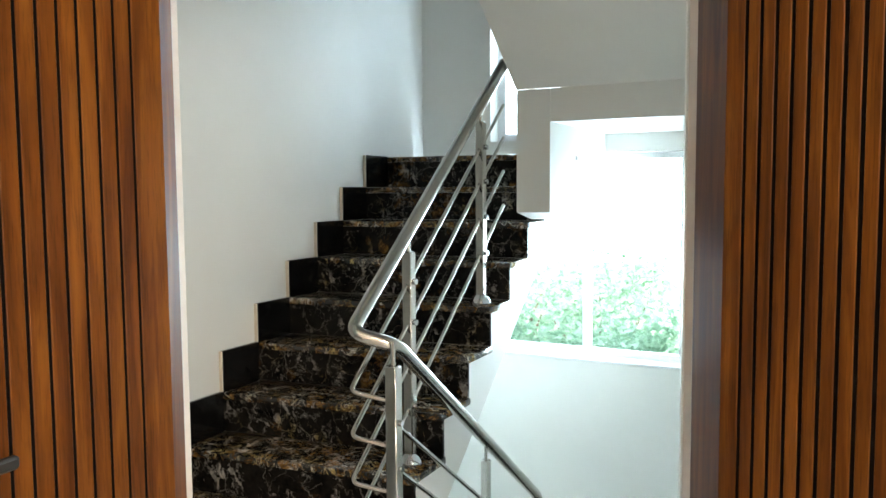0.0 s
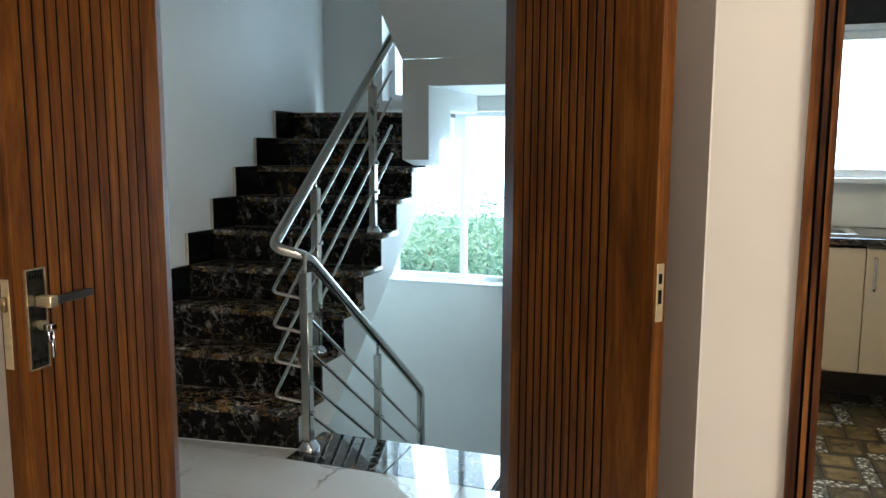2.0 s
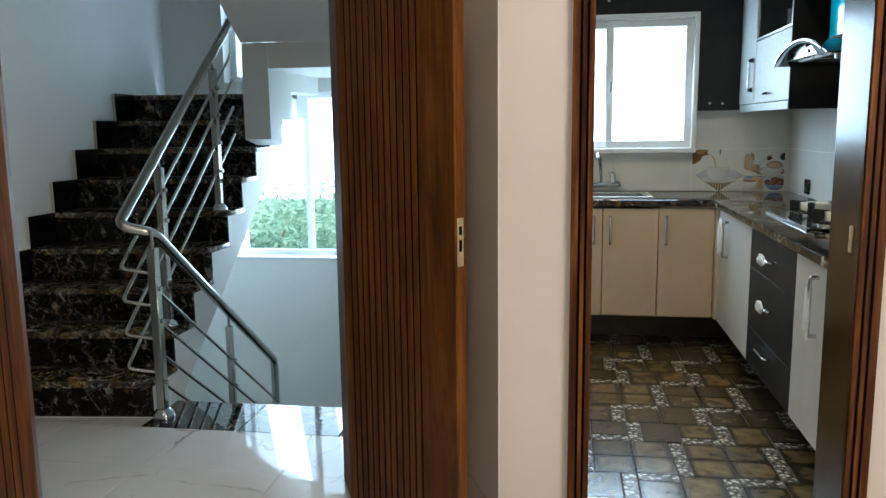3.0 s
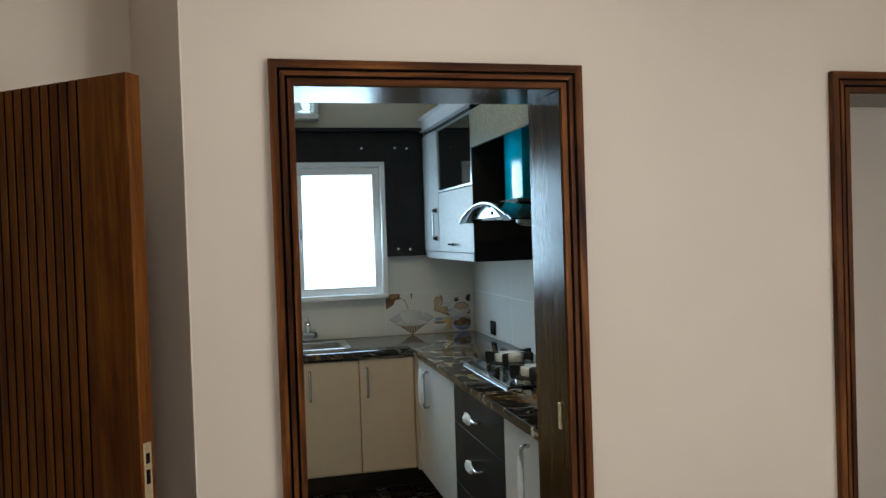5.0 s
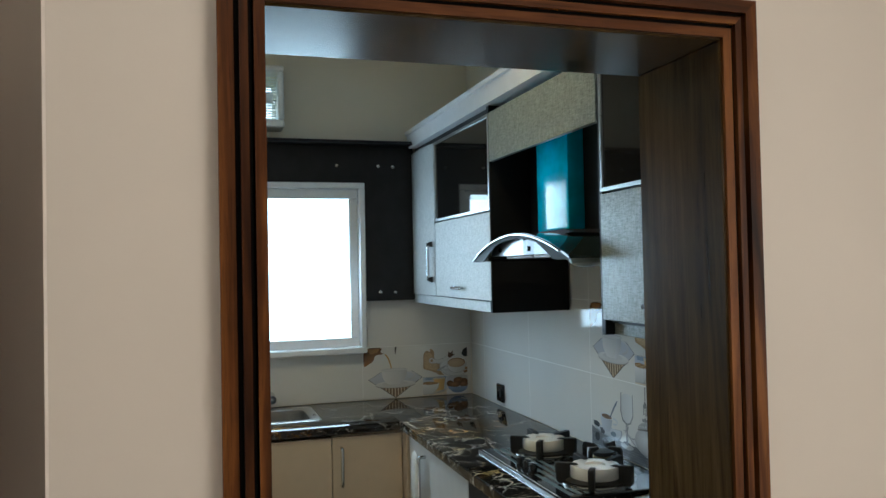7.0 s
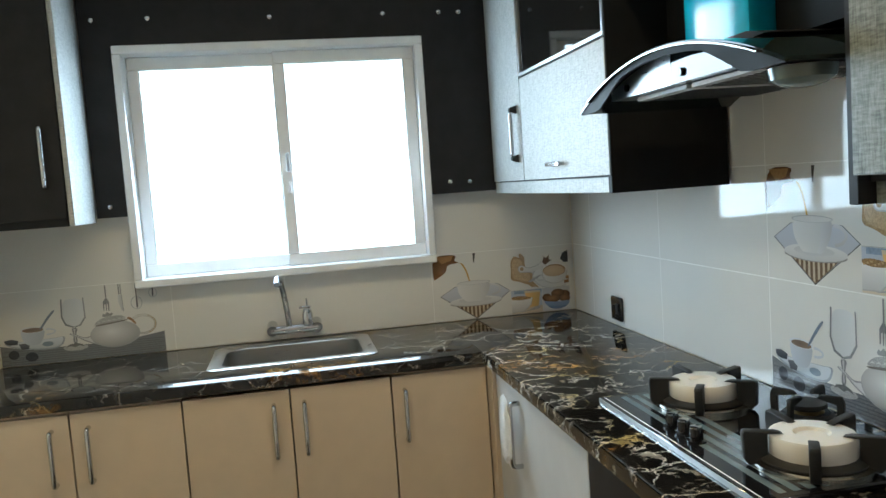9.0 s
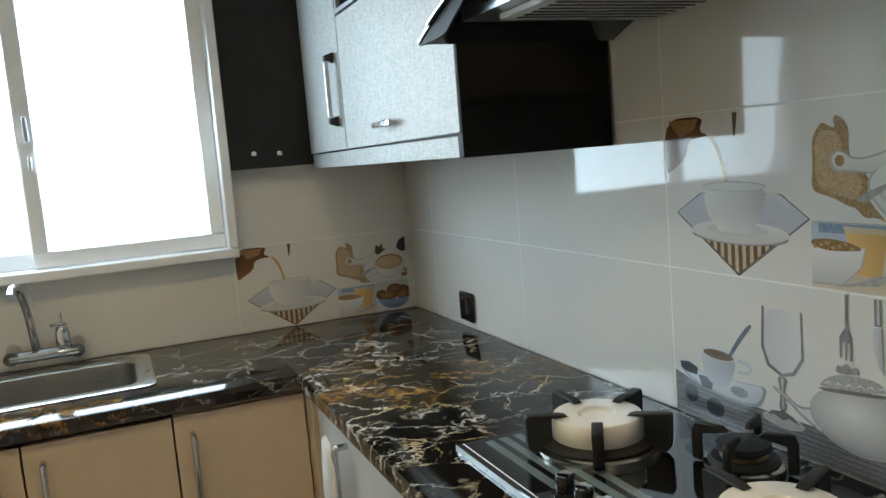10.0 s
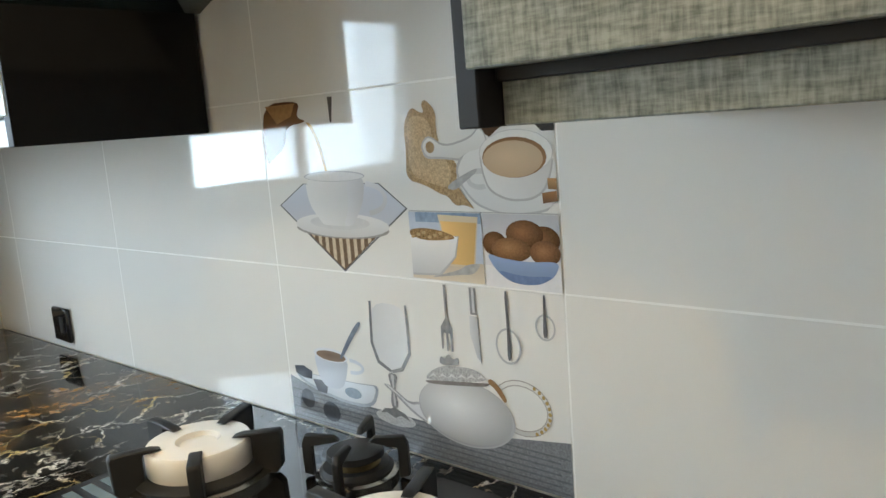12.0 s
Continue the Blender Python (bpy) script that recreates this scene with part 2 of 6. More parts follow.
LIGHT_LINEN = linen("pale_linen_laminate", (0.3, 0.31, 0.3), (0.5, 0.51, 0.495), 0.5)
CHARCOAL = plain("charcoal_laminate", (0.015, 0.0145, 0.0155), 0.45, var=0.2, bump=0.05)
BLACK = plain("black_gloss", (0.008, 0.008, 0.009), 0.05, var=0.1)
BLACK_PANEL = plain("black_panel", (0.006, 0.006, 0.006), 0.6, var=0.2)
BLACK_PANEL.node_tree.nodes["Principled BSDF"].inputs["Specular IOR Level"].default_value = 0.2
CHARCOAL.node_tree.nodes["Principled BSDF"].inputs["Specular IOR Level"].default_value = 0.25
BLACK_MATT = plain("cast_iron_black", (0.012, 0.012, 0.012), 0.55, var=0.3, bump=0.1)
BRASS = plain("antique_brass", (0.32, 0.24, 0.12), 0.35, metal=1.0, var=0.25, scale=60)
BRASS_PALE = plain("pale_brass", (0.82, 0.7, 0.46), 0.4, metal=1.0, var=0.1, scale=60)
DARKGLASS = plain("smoked_glass", (0.01, 0.009, 0.008), 0.04, var=0.1)

# ---- helpers for shapes ----
PLACE = {}


def thing(name, label, category, m=None, group="", kind=""):
    ob = new(name)
    ob.empty_display_size = 0.1
    m = m or Matrix()
    ob.matrix_basis = m
    PLACE[ob] = m
    return tagged(ob, label, category, group, kind)


def part(name, bm, material, parent=None, label="", local=False):
    """Links bm as one mesh; its coordinates are the world's, or the parent's own with local."""
    me = bpy.data.meshes.new(name)
    m = PLACE.get(parent, Matrix())
    if parent is not None and not local:
        bm.transform(m.inverted())
    bm.normal_update()
    bm.to_mesh(me)
    bm.free()
    me.materials.append(material)
    me.set_sharp_from_angle(angle=radians(38))
    ob = new(name, me)
    if parent is not None:
        ob.parent = parent
        PLACE[ob] = m
    else:
        PLACE[ob] = Matrix()
    if label:
        ob["label"] = label
    return ob


def setting(name, bm, material, label, category):
    return tagged(part(name, bm, material), label, category, kind="structure")


def box(x0, x1, y0, y1, z0, z1, bevel=0.0, bm=None, m=None, seg=1):
    own = bmesh.new()
    bmesh.ops.create_cube(own, size=1.0)
    for v in own.verts:
        v.co = Vector((x0 + (v.co.x + 0.5) * (x1 - x0), y0 + (v.co.y + 0.5) * (y1 - y0), z0 + (v.co.z + 0.5) * (z1 - z0)))
    if bevel:
        bmesh.ops.bevel(own, geom=own.edges[:], offset=bevel, segments=seg, affect="EDGES", profile=0.6)
    if m is not None:
        own.transform(m)
    return joined(bm, own)


def joined(bm, own):
    if bm is None:
        return own
    me = bpy.data.meshes.new("tmp")
    own.to_mesh(me)
    own.free()
    bm.from_mesh(me)
    bpy.data.meshes.remove(me)
    return bm


def rod(a, b, r, bm=None, seg=12, r2=None):
    a, b = Vector(a), Vector(b)
    own = bmesh.new()
    bmesh.ops.create_cone(own, cap_ends=True, segments=seg, radius1=r, radius2=r if r2 is None else r2, depth=(b - a).length)
    for f in own.faces:
        f.smooth = len(f.verts) == 4
    own.transform(Matrix.Translation((a + b) / 2) @ (b - a).to_track_quat("Z", "Y").to_matrix().to_4x4())
    return joined(bm, own)


def tube(points, r, bm=None, seg=12, corner=0.04, steps=5):
    """A bent tube along points with rounded corners."""
    pts = [Vector(p) for p in points]
    line = [pts[0]]
    for a, b, c in zip(pts, pts[1:], pts[2:]):
        d = min(corner, (b - a).length * 0.45, (c - b).length * 0.45)
        p, q = b + (a - b).normalized() * d, b + (c - b).normalized() * d
        for i in range(steps + 1):
            t = i / steps
            line.append((1 - t) ** 2 * p + 2 * t * (1 - t) * b + t * t * q)
    line.append(pts[-1])
    own = bmesh.new()
    rings = []
    side = None
    for i, p in enumerate(line):
        way = (line[min(i + 1, len(line) - 1)] - line[max(i - 1, 0)]).normalized()
        if side is None:
            side = way.orthogonal().normalized()
        side = (side - way * side.dot(way)).normalized()
        up = way.cross(side)
        rings.append([own.verts.new(p + r * (math.cos(2 * math.pi * k / seg) * side + math.sin(2 * math.pi * k / seg) * up)) for k in range(seg)])
    for r0, r1 in zip(rings, rings[1:]):
        for k in range(seg):
            own.faces.new((r0[k], r0[(k + 1) % seg], r1[(k + 1) % seg], r1[k])).smooth = True
    own.faces.new(rings[0][::-1])
    own.faces.new(rings[-1])
    bmesh.ops.recalc_face_normals(own, faces=own.faces[:])
    return joined(bm, own)


def prism(outline, axis, a, b, bm=None, m=None):
    """An outline in the plane across axis ('x': (y, z), 'y': (x, z), 'z': (x, y)), pulled from a to b."""
    own = bmesh.new()
    put = {"x": lambda p, k: (k, p[0], p[1]), "y": lambda p, k: (p[0], k, p[1]), "z": lambda p, k: (p[0], p[1], k)}[axis]
    lo = [own.verts.new(put(p, a)) for p in outline]
    hi = [own.verts.new(put(p, b)) for p in outline]
    own.faces.new(lo)
    own.faces.new(hi[::-1])
    n = len(outline)
    for i in range(n):
        own.faces.new((lo[i], hi[i], hi[(i + 1) % n], lo[(i + 1) % n]))
    bmesh.ops.recalc_face_normals(own, faces=own.faces[:])
    if m is not None:
        own.transform(m)
    return joined(bm, own)


def lathe(profile, at, bm=None, seg=24, m=None):
    """Turns (radius, height) pairs about the upright through at."""
    own = bmesh.new()
    rings = [[own.verts.new((at[0] + r * math.cos(2 * math.pi * k / seg), at[1] + r * math.sin(2 * math.pi * k / seg), at[2] + z)) for k in range(seg)] for r, z in profile]
    for r0, r1 in zip(rings, rings[1:]):
        for k in range(seg):
            own.faces.new((r0[k], r0[(k + 1) % seg], r1[(k + 1) % seg], r1[k])).smooth = True
    own.faces.new(rings[0][::-1])
    own.faces.new(rings[-1])
    bmesh.ops.recalc_face_normals(own, faces=own.faces[:])
    if m is not None:
        own.transform(m)
    return joined(bm, own)


def wall_with_holes(x0, x1, y0, y1, z0, z1, holes, m=None):
    """A wall along x with openings (xa, xb, za, zb) that go right through it."""
    bm = None
    xs = sorted({x0, x1, *[h[0] for h in holes], *[h[1] for h in holes]})
    for a, b in zip(xs, xs[1:]):
        cuts = sorted((h[2], h[3]) for h in holes if h[0] < (a + b) / 2 < h[1])
        z = z0
        for c, d in cuts:
            if c > z:
                bm = box(a, b, y0, y1, z, c, bm=bm)
            z = d
        if z < z1:
            bm = box(a, b, y0, y1, z, z1, bm=bm)
    bmesh.ops.remove_doubles(bm, verts=bm.verts[:], dist=0.0005)
    if m is not None:
        bm.transform(m)
    return bm

# ---- the house: walls, floors, ceilings ----
H_HALL, H_KITCHEN = 2.9, 2.75
DIAG = pose(-1.026, 1.178, 0, 0, 0, 24.2)      # along the wall of the double door
setting("floor", box(-3.6, 3.9, -3.4, 1.66, -0.2, -0.006), GROUT, "pale screed under the marble tiles of the hall", "floor")
setting("ceiling", box(-3.6, 3.9, -3.4, 1.66, H_HALL, H_HALL + 0.2), CEIL, "plain white plastered hall ceiling", "ceiling")
setting("wall_hall_back", box(-3.6, 3.9, -3.6, -3.4, -0.2, H_HALL), WALL, "plain cream painted hall wall", "wall")
HW = (-2.3, -0.9, 0.9, 2.1)                     # added hall window, out of view: y and z of its opening
bm = box(3.7, 3.9, -3.4, HW[0], -0.2, H_HALL)
for a, b, c, d in ((HW[1], 1.41, -0.2, H_HALL), (HW[0], HW[1], -0.2, HW[2]), (HW[0], HW[1], HW[3], H_HALL)):
    bm = box(3.7, 3.9, a, b, c, d, bm=bm)
setting("wall_hall_right", bm, WALL, "plain cream painted hall wall with an added, unseen window", "wall")
hw = thing("added_window", "unseen white aluminium window added to light the hall", "window", pose(3.8, -1.6, 0.9), kind="structure")
for nm, a, b, c, d in (("window_frame", HW[0], HW[1], HW[2], HW[2] + 0.04), ("rail", HW[0], HW[1], HW[3] - 0.04, HW[3]), ("stile", HW[0], HW[0] + 0.04, HW[2] + 0.04, HW[3] - 0.04),
                       ("stile", HW[1] - 0.04, HW[1], HW[2] + 0.04, HW[3] - 0.04), ("mullion", -1.62, -1.58, HW[2] + 0.04, HW[3] - 0.04)):
    part(nm, box(3.80, 3.85, a, b, c, d, 0.003), ALU, hw)
part("pane", box(3.822, 3.826, HW[0] + 0.04, HW[1] - 0.04, HW[2] + 0.04, HW[3] - 0.04), GLASS, hw).visible_shadow = False
setting("wall_hall_left", box(-3.6, -3.4, -3.4, 0.2, -0.2, H_HALL), WALL, "plain cream painted hall wall", "wall")
KD = (0.745, 1.55, 0.0, 2.01)                   # opening of the kitchen doorway
ND = (2.51, 3.35, 0.0, 2.01)
setting("wall_kitchen", wall_with_holes(0.477, 3.7, 1.41, 1.65, -0.2, H_HALL, [KD, ND]), WALL, "smooth cream painted wall round the kitchen doorway", "wall")
setting("wall_return", box(1.465, 1.62, -0.406, 0.0, -0.2, H_HALL, m=DIAG), WALL, "cream painted return wall beside the double door", "wall")
setting("wall_stair_door", wall_with_holes(-2.9, 1.62, 0.0, 0.22, -0.2, 4.7, [(-0.05, 1.086, -0.006, 2.06)], DIAG), WALL, "cream painted wall round the wooden double door", "wall")

setting("wall_pier", box(1.09, 1.3, 0.22, 0.48, -0.2, 4.7, m=DIAG), WALL, "cream painted pier behind the door frame", "wall")

# stairwell
setting("wall_stair_left", box(-2.5, -2.29, -0.1, 5.0, -2.2, 4.6), WALL_STAIR, "smooth white painted stairwell wall", "wall")
setting("wall_between", prism([(-0.228, 2.05), (-0.3, 2.45), (-0.3, 4.85), (-0.131, 4.85), (-0.131, 2.05)], "z", -2.2, 4.6), WALL_STAIR, "white painted wall between stairwell and kitchen", "wall")
LW = (-1.80, -0.66, 0.40, 1.617)                 # lower window's opening, upper one's
UW = (-1.82, -1.36, 1.70, 2.9)
setting("wall_stair_window", wall_with_holes(-2.29, -0.3, 4.58, 4.85, -2.2, 4.6, [LW, UW]), WALL_STAIR, "white painted stairwell wall with two windows", "wall")
setting("ceiling_stair", box(-2.5, 0.4, 0.6, 5.0, 4.6, 4.75), CEIL, "plain white stairwell ceiling", "ceiling")
setting("floor_landing", prism([(-2.29, 0.5), (-1.026, 1.17), (0.25, 1.75), (-0.3, 2.1), (-0.3, 2.54), (-2.29, 2.54)], "z", -0.2, -0.0075), GROUT, "screed under the marble of the stair landing", "floor")

RISE, GO, Y1 = 0.178, 0.238, 2.33
N_UP = 9
SKEW = Matrix(((1, 0, 0, 0), (0.11, 1, 0, 0.11 * 1.27), (0, 0, 1, 0), (0, 0, 0, 1)))


def skewed(bm):
    bm.transform(SKEW)
    return bm


stairs = thing("staircase", "black gold-veined marble staircase with white painted sides", "staircase", pose(-1.78, 2.33, 0))
out = [(Y1, 0.0)]
for i in range(N_UP):
    out += [(Y1 + GO * i + 0.012, RISE * (i + 1) - 0.03), (Y1 + GO * (i + 1) + 0.012, RISE * (i + 1) - 0.03)]
y_end, z_end = 4.57, RISE * N_UP - 0.03
out[-1] = (y_end, z_end)
out += [(y_end, z_end - 0.17), (Y1 + GO * N_UP - 0.05, z_end - 0.17), (Y1 + 0.27, -0.03), (Y1 + 0.1, -0.2), (Y1, -0.2)]
part("core", skewed(prism(out, "x", -2.29, -1.272)), WALL_STAIR, stairs, "smooth white painted concrete side")
for i in range(N_UP):
    z, y = RISE * (i + 1), Y1 + GO * i
    back = y + GO + 0.012 if i < N_UP - 1 else 4.57
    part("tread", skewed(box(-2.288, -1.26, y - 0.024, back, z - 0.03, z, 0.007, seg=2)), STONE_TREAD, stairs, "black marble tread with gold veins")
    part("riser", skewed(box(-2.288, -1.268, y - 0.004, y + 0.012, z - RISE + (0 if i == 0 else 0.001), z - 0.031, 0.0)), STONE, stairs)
    if i < N_UP - 1:
        sk = part("skirting", skewed(box(-2.288, -2.272, y - 0.02, y + GO - 0.021, z + 0.001, z + RISE + 0.004, 0.002)), BLACK_STONE, stairs, "plain polished black skirting")
        part("filler", skewed(box(-2.2885, -2.274, y - 0.0265, y - 0.0205, z + 0.002, z + RISE + 0.003)), FILLER, sk, "cream filler along the edge")

down = thing("lower_staircase", "black marble steps leading down behind the landing edge", "staircase", pose(-0.86, 2.54, 0))
out = [(2.54, -0.03)]
for i in range(8):
    out += [(2.54 + GO * i, -RISE * (i + 1) - 0.03), (2.54 + GO * (i + 1), -RISE * (i + 1) - 0.03)]
out += [(2.54 + GO * 8, -RISE * 8 - 0.25), (2.54, -0.25)]
part("core", prism(out, "x", -1.25, -0.31), WALL_STAIR, down)
for i in range(8):
    z, y = -RISE * (i + 1), 2.54 + GO * i
    part("tread", box(-1.25, -0.31, y + 0.022, y + GO + 0.02, z - 0.03, z, 0.004), STONE, down)
# added out of view; shuts off outside light from under the hall floor
setting("wall_stair_lower", box(-2.29, -0.3, 0.3, 0.4, -2.2, -0.2), WALL_STAIR, "plain white wall added unseen to close the stairwell below the landing", "wall")
setting("floor_lower", box(-2.29, -0.3, 0.4, 4.58, -2.2, -2.1), GROUT, "bottom of the stairwell", "floor")

upper = thing("upper_staircase", "white painted underside of the next flight of stairs", "staircase", pose(-0.8, 3.6, 1.72))
part("soffit", prism([(3.606, 1.877), (3.75, 1.95), (1.75, 3.45), (1.75, 3.265)], "x", -1.27, -0.31), WALL_STAIR, upper)
part("slab", box(-1.10, -0.31, 3.606, 4.575, 1.722, 1.876), WALL_STAIR, upper)
part("winder", prism([(3.606, 1.876), (3.606, 1.30), (3.80, 1.26), (3.80, 1.42), (4.0, 1.42), (4.0, 1.6), (4.575, 1.6), (4.575, 1.876)], "x", -1.268, -1.102), WALL_STAIR, upper)

# black marble edge of the landing, white marble tiles
edge = thing("landing_edge", "black marble strip along the edge of the landing", "stone strip", pose(-0.8, 2.37, 0))
part("slab", box(-1.262, -0.786, 2.205, 2.56, -0.03, 0.001, 0.003), STONE_EDGE, edge)
part("slab", box(-0.785, -0.31, 2.205, 2.56, -0.03, 0.001, 0.003), STONE_EDGE, edge)

# kitchen
setting("wall_kitchen_right", box(2.101, 2.3, 1.65, 4.33, -0.2, H_KITCHEN), KWALL, "cream painted kitchen wall behind the tiles", "wall")
setting("wall_kitchen_left", box(-0.13, -0.126, 2.2, 4.326, -0.2, H_KITCHEN), KWALL, "pale cream painted kitchen side wall", "wall")
KW = (0.385, 1.493, 1.19, 2.045)
setting("wall_kitchen_window", wall_with_holes(-0.13, 2.3, 4.326, 4.55, -0.2, H_KITCHEN, [KW, (0.815, 1.065, 2.357, 2.597)]), KWALL, "pale cream painted kitchen wall round the window", "wall")
setting("ceiling_kitchen", box(-0.36, 2.3, 1.65, 4.55, H_KITCHEN, H_KITCHEN + 0.15), CEIL, "plain white kitchen ceiling", "ceiling")
setting("floor_kitchen", box(-0.36, 2.1, 1.66, 4.326, -0.2, -0.008), GROUT_D, "screed under the brown kitchen tiles", "floor")

# distance behind the windows
setting("ground", box(-60, 60, 6, 60, -4.2, -4.0), plain("grass_green", (0.16, 0.24, 0.13), 0.9, var=0.3, scale=1.0), "green grassy ground outside", "ground")

# ---- wooden double door ----


def door_leaf(name, hinge, free, label, flip, first, pitch, gap=0.0035, height=1.988):
    """Leaf with upright grooves; its grooved face runs through hinge and free."""
    h, f = Vector((*hinge, 0)), Vector((*free, 0))
    w = (f - h).length
    ang = math.degrees(math.atan2(f.y - h.y, f.x - h.x))
    m = pose(h.x, h.y, 0, 0, 0, ang)
    ob = tagged(thing(name, label, "door", m), kind="structure")
    s = flip                                      # +1: body on the left of hinge->free
    y0, y1 = sorted((0.009 * s, 0.045 * s))
    part("panel", box(0, w, y0, y1, 0.012, height, 0.003), TEAK, ob, local=True)
    n = 12
    x = 0.0
    edges = [first + i * pitch for i in range(n)] + [w]
    for k, e in enumerate(edges):
        a, b = x + (gap if k else 0), e - (gap if k < n else 0)
        ya, yb = sorted((0.0, 0.010 * s))
        part("slat", box(a, b, ya, yb, 0.012, height, 0.0012), TEAK, ob, local=True)
        x = e
    ya, yb = sorted((0.0022 * s, 0.0088 * s))
    part("groove_back", box(0.002, w - 0.002, ya, yb, 0.013, height - 0.001), GROOVE, ob, local=True)
    return ob, w


leaf_r, wr = door_leaf("door_2", (-0.084, 1.602), (0.365, 1.238), "grooved teak door leaf with strike plate, open against the return wall", 1, 0.0465, 0.0332, 0.0043)
leaf_l, wl_ = door_leaf("door_1", (-1.026, 1.178), (-0.992, 0.615), "grooved teak door leaf with brass lever handle, standing open", -1, 0.073, 0.0386)
part("strike_plate", box(wr - 0.001, wr + 0.003, 0.008, 0.032, 0.955, 1.10, 0.001), BRASS_PALE, leaf_r, "pale brass strike plate", local=True)

part("strike_hole", box(wr + 0.0025, wr + 0.0036, 0.013, 0.025, 1.0, 1.035), GROOVE, leaf_r, local=True)
part("strike_hole", box(wr + 0.0025, wr + 0.0036, 0.013, 0.025, 1.05, 1.075), GROOVE, leaf_r, local=True)
fr = thing("door_frame", "dark polished teak frame of the double door", "door frame", DIAG, kind="structure")
for a, b, deep in ((-0.05, -0.004, 0.07), (1.038, 1.086, 0.21)):
    part("jamb", box(a, b, 0.0, deep, 0.0, 2.06, 0.004, m=DIAG), TEAK, fr)
part("head", box(-0.004, 1.038, 0.0, 0.21, 2.02, 2.06, 0.003, m=DIAG), TEAK, fr)

# ---- kitchen doorway ----
kf = thing("door_frame", "teak kitchen door frame with black inlaid lines", "door frame", pose(1.15, 1.41, 0), kind="structure")


def casing(ob, x0, x1, zt, w=0.066, y=1.41):
    """Flat casing with two black grooves: two uprights and a head, mitred."""
    bands = [(0.0, 0.022, 0.0), (0.030, 0.042, 0.003), (0.050, w, 0.005)]
    for a, b, d in bands:
        part("casing_upright", prism([(x0 + a, 0), (x0 + b, 0), (x0 + b, zt - b), (x0 + a, zt - a)], "y", y - 0.022 + d, y), TEAK_FRAME, ob)
        part("casing_upright", prism([(x1 - a, 0), (x1 - b, 0), (x1 - b, zt - b), (x1 - a, zt - a)], "y", y - 0.022 + d, y), TEAK_FRAME, ob)
        part("casing_head", prism([(x0 + a, zt - a), (x0 + b, zt - b), (x1 - b, zt - b), (x1 - a, zt - a)], "y", y - 0.022 + d, y), TEAK_X, ob)
    bm = box(x0 + 0.002, x0 + w - 0.002, y - 0.01, y - 0.001, 0, zt - w)
    bm = box(x1 - w + 0.002, x1 - 0.002, y - 0.01, y - 0.001, 0, zt - w, bm=bm)
    bm = box(x0 + 0.002, x1 - 0.002, y - 0.01, y - 0.001, zt - w, zt - 0.002, bm=bm)
    part("inlay", bm, GROOVE, ob, "black inlaid lines")


casing(kf, 0.70, 1.60, 2.06)
part("lining", box(0.745, 0.765, 1.40, 1.535, 0, 1.99, 0.002), TEAK_DARK, kf)
rebate = part("rebate", box(0.745, 0.7635, 1.536, 1.66, 0, 1.99, 0.002), TEAK_FRAME, kf)
for z in (1.704, 1.679, 1.655, 1.63, 0.4, 0.375, 0.35, 0.325):
    part("screw_hole", rod((0.763, 1.60, z), (0.7645, 1.60, z), 0.005, seg=10), GROOVE, rebate)
part("lining", box(1.53, 1.55, 1.40, 1.66, 0, 1.99, 0.002), TEAK_DARK, kf)
part("lining_head", box(0.745, 1.55, 1.40, 1.66, 1.99, 2.01, 0.002), TEAK_DARK, kf)
kf2 = thing("door_frame", "teak door frame further along the hall", "door frame", pose(2.9, 1.41, 0), kind="structure")
casing(kf2, 2.465, 3.395, 2.06)
part("lining", box(2.51, 2.53, 1.40, 1.66, 0, 1.99, 0.002), TEAK_DARK, kf2)
part("lining", box(3.33, 3.35, 1.40, 1.66, 0, 1.99, 0.002), TEAK_DARK, kf2)
part("lining_head", box(2.51, 3.35, 1.40, 1.66, 1.99, 2.01, 0.002), TEAK_DARK, kf2)
setting("wall_side_room", box(2.32, 3.9, 1.9, 2.0, -0.2, H_HALL), WALL, "plain pale wall of the next room", "wall")


# ---- stair railing ----
XR, XM = -1.35, -1.215                            # the rising rail's line; the newel and falling rail
rail = thing("stair_railing", "stainless steel stair railing with round handrail and thin rods", "railing", pose(XM, 2.335, 0))
UP_S, DN_S = 0.79, 0.72


def up_z(z0, y):
    return z0 + UP_S * (y - 2.30)


part("handrail", tube([(XR, 3.66, up_z(0.945, 3.66)), (XR, 2.285, 0.933), (XM - 0.005, 2.37, 0.888), (XM - 0.03, 3.85, 0.888 - DN_S * 1.48), (XM - 0.03, 3.85, -0.75)], 0.0255, seg=20, corner=0.055, steps=7), STEEL, rail)
for zb, zp in ((0.755, 0.63), (0.60, 0.475), (0.44, 0.32), (0.275, 0.175)):
    part("rod", tube([(XR, 3.64, up_z(zb, 3.64)), (XR, 2.275, up_z(zb, 2.275)), (XM, 2.335, zb - 0.055)], 0.0085, seg=10, corner=0.03), STEEL, rail)
    part("rod", tube([(XM, 2.335, zp), (XM - 0.03, 3.85, zp - DN_S * 1.51)], 0.0085, seg=10), STEEL, rail)


def square_post(name, x, y, z0, z1, w=0.04):
    p = part(name, box(x - w / 2, x + w / 2, y - w / 2, y + w / 2, z0, z1, 0.004), STEEL, rail)
    part("neck", rod((x, y, z1 - 0.002), (x, y, z1 + 0.08), 0.008), STEEL, p)
    return p


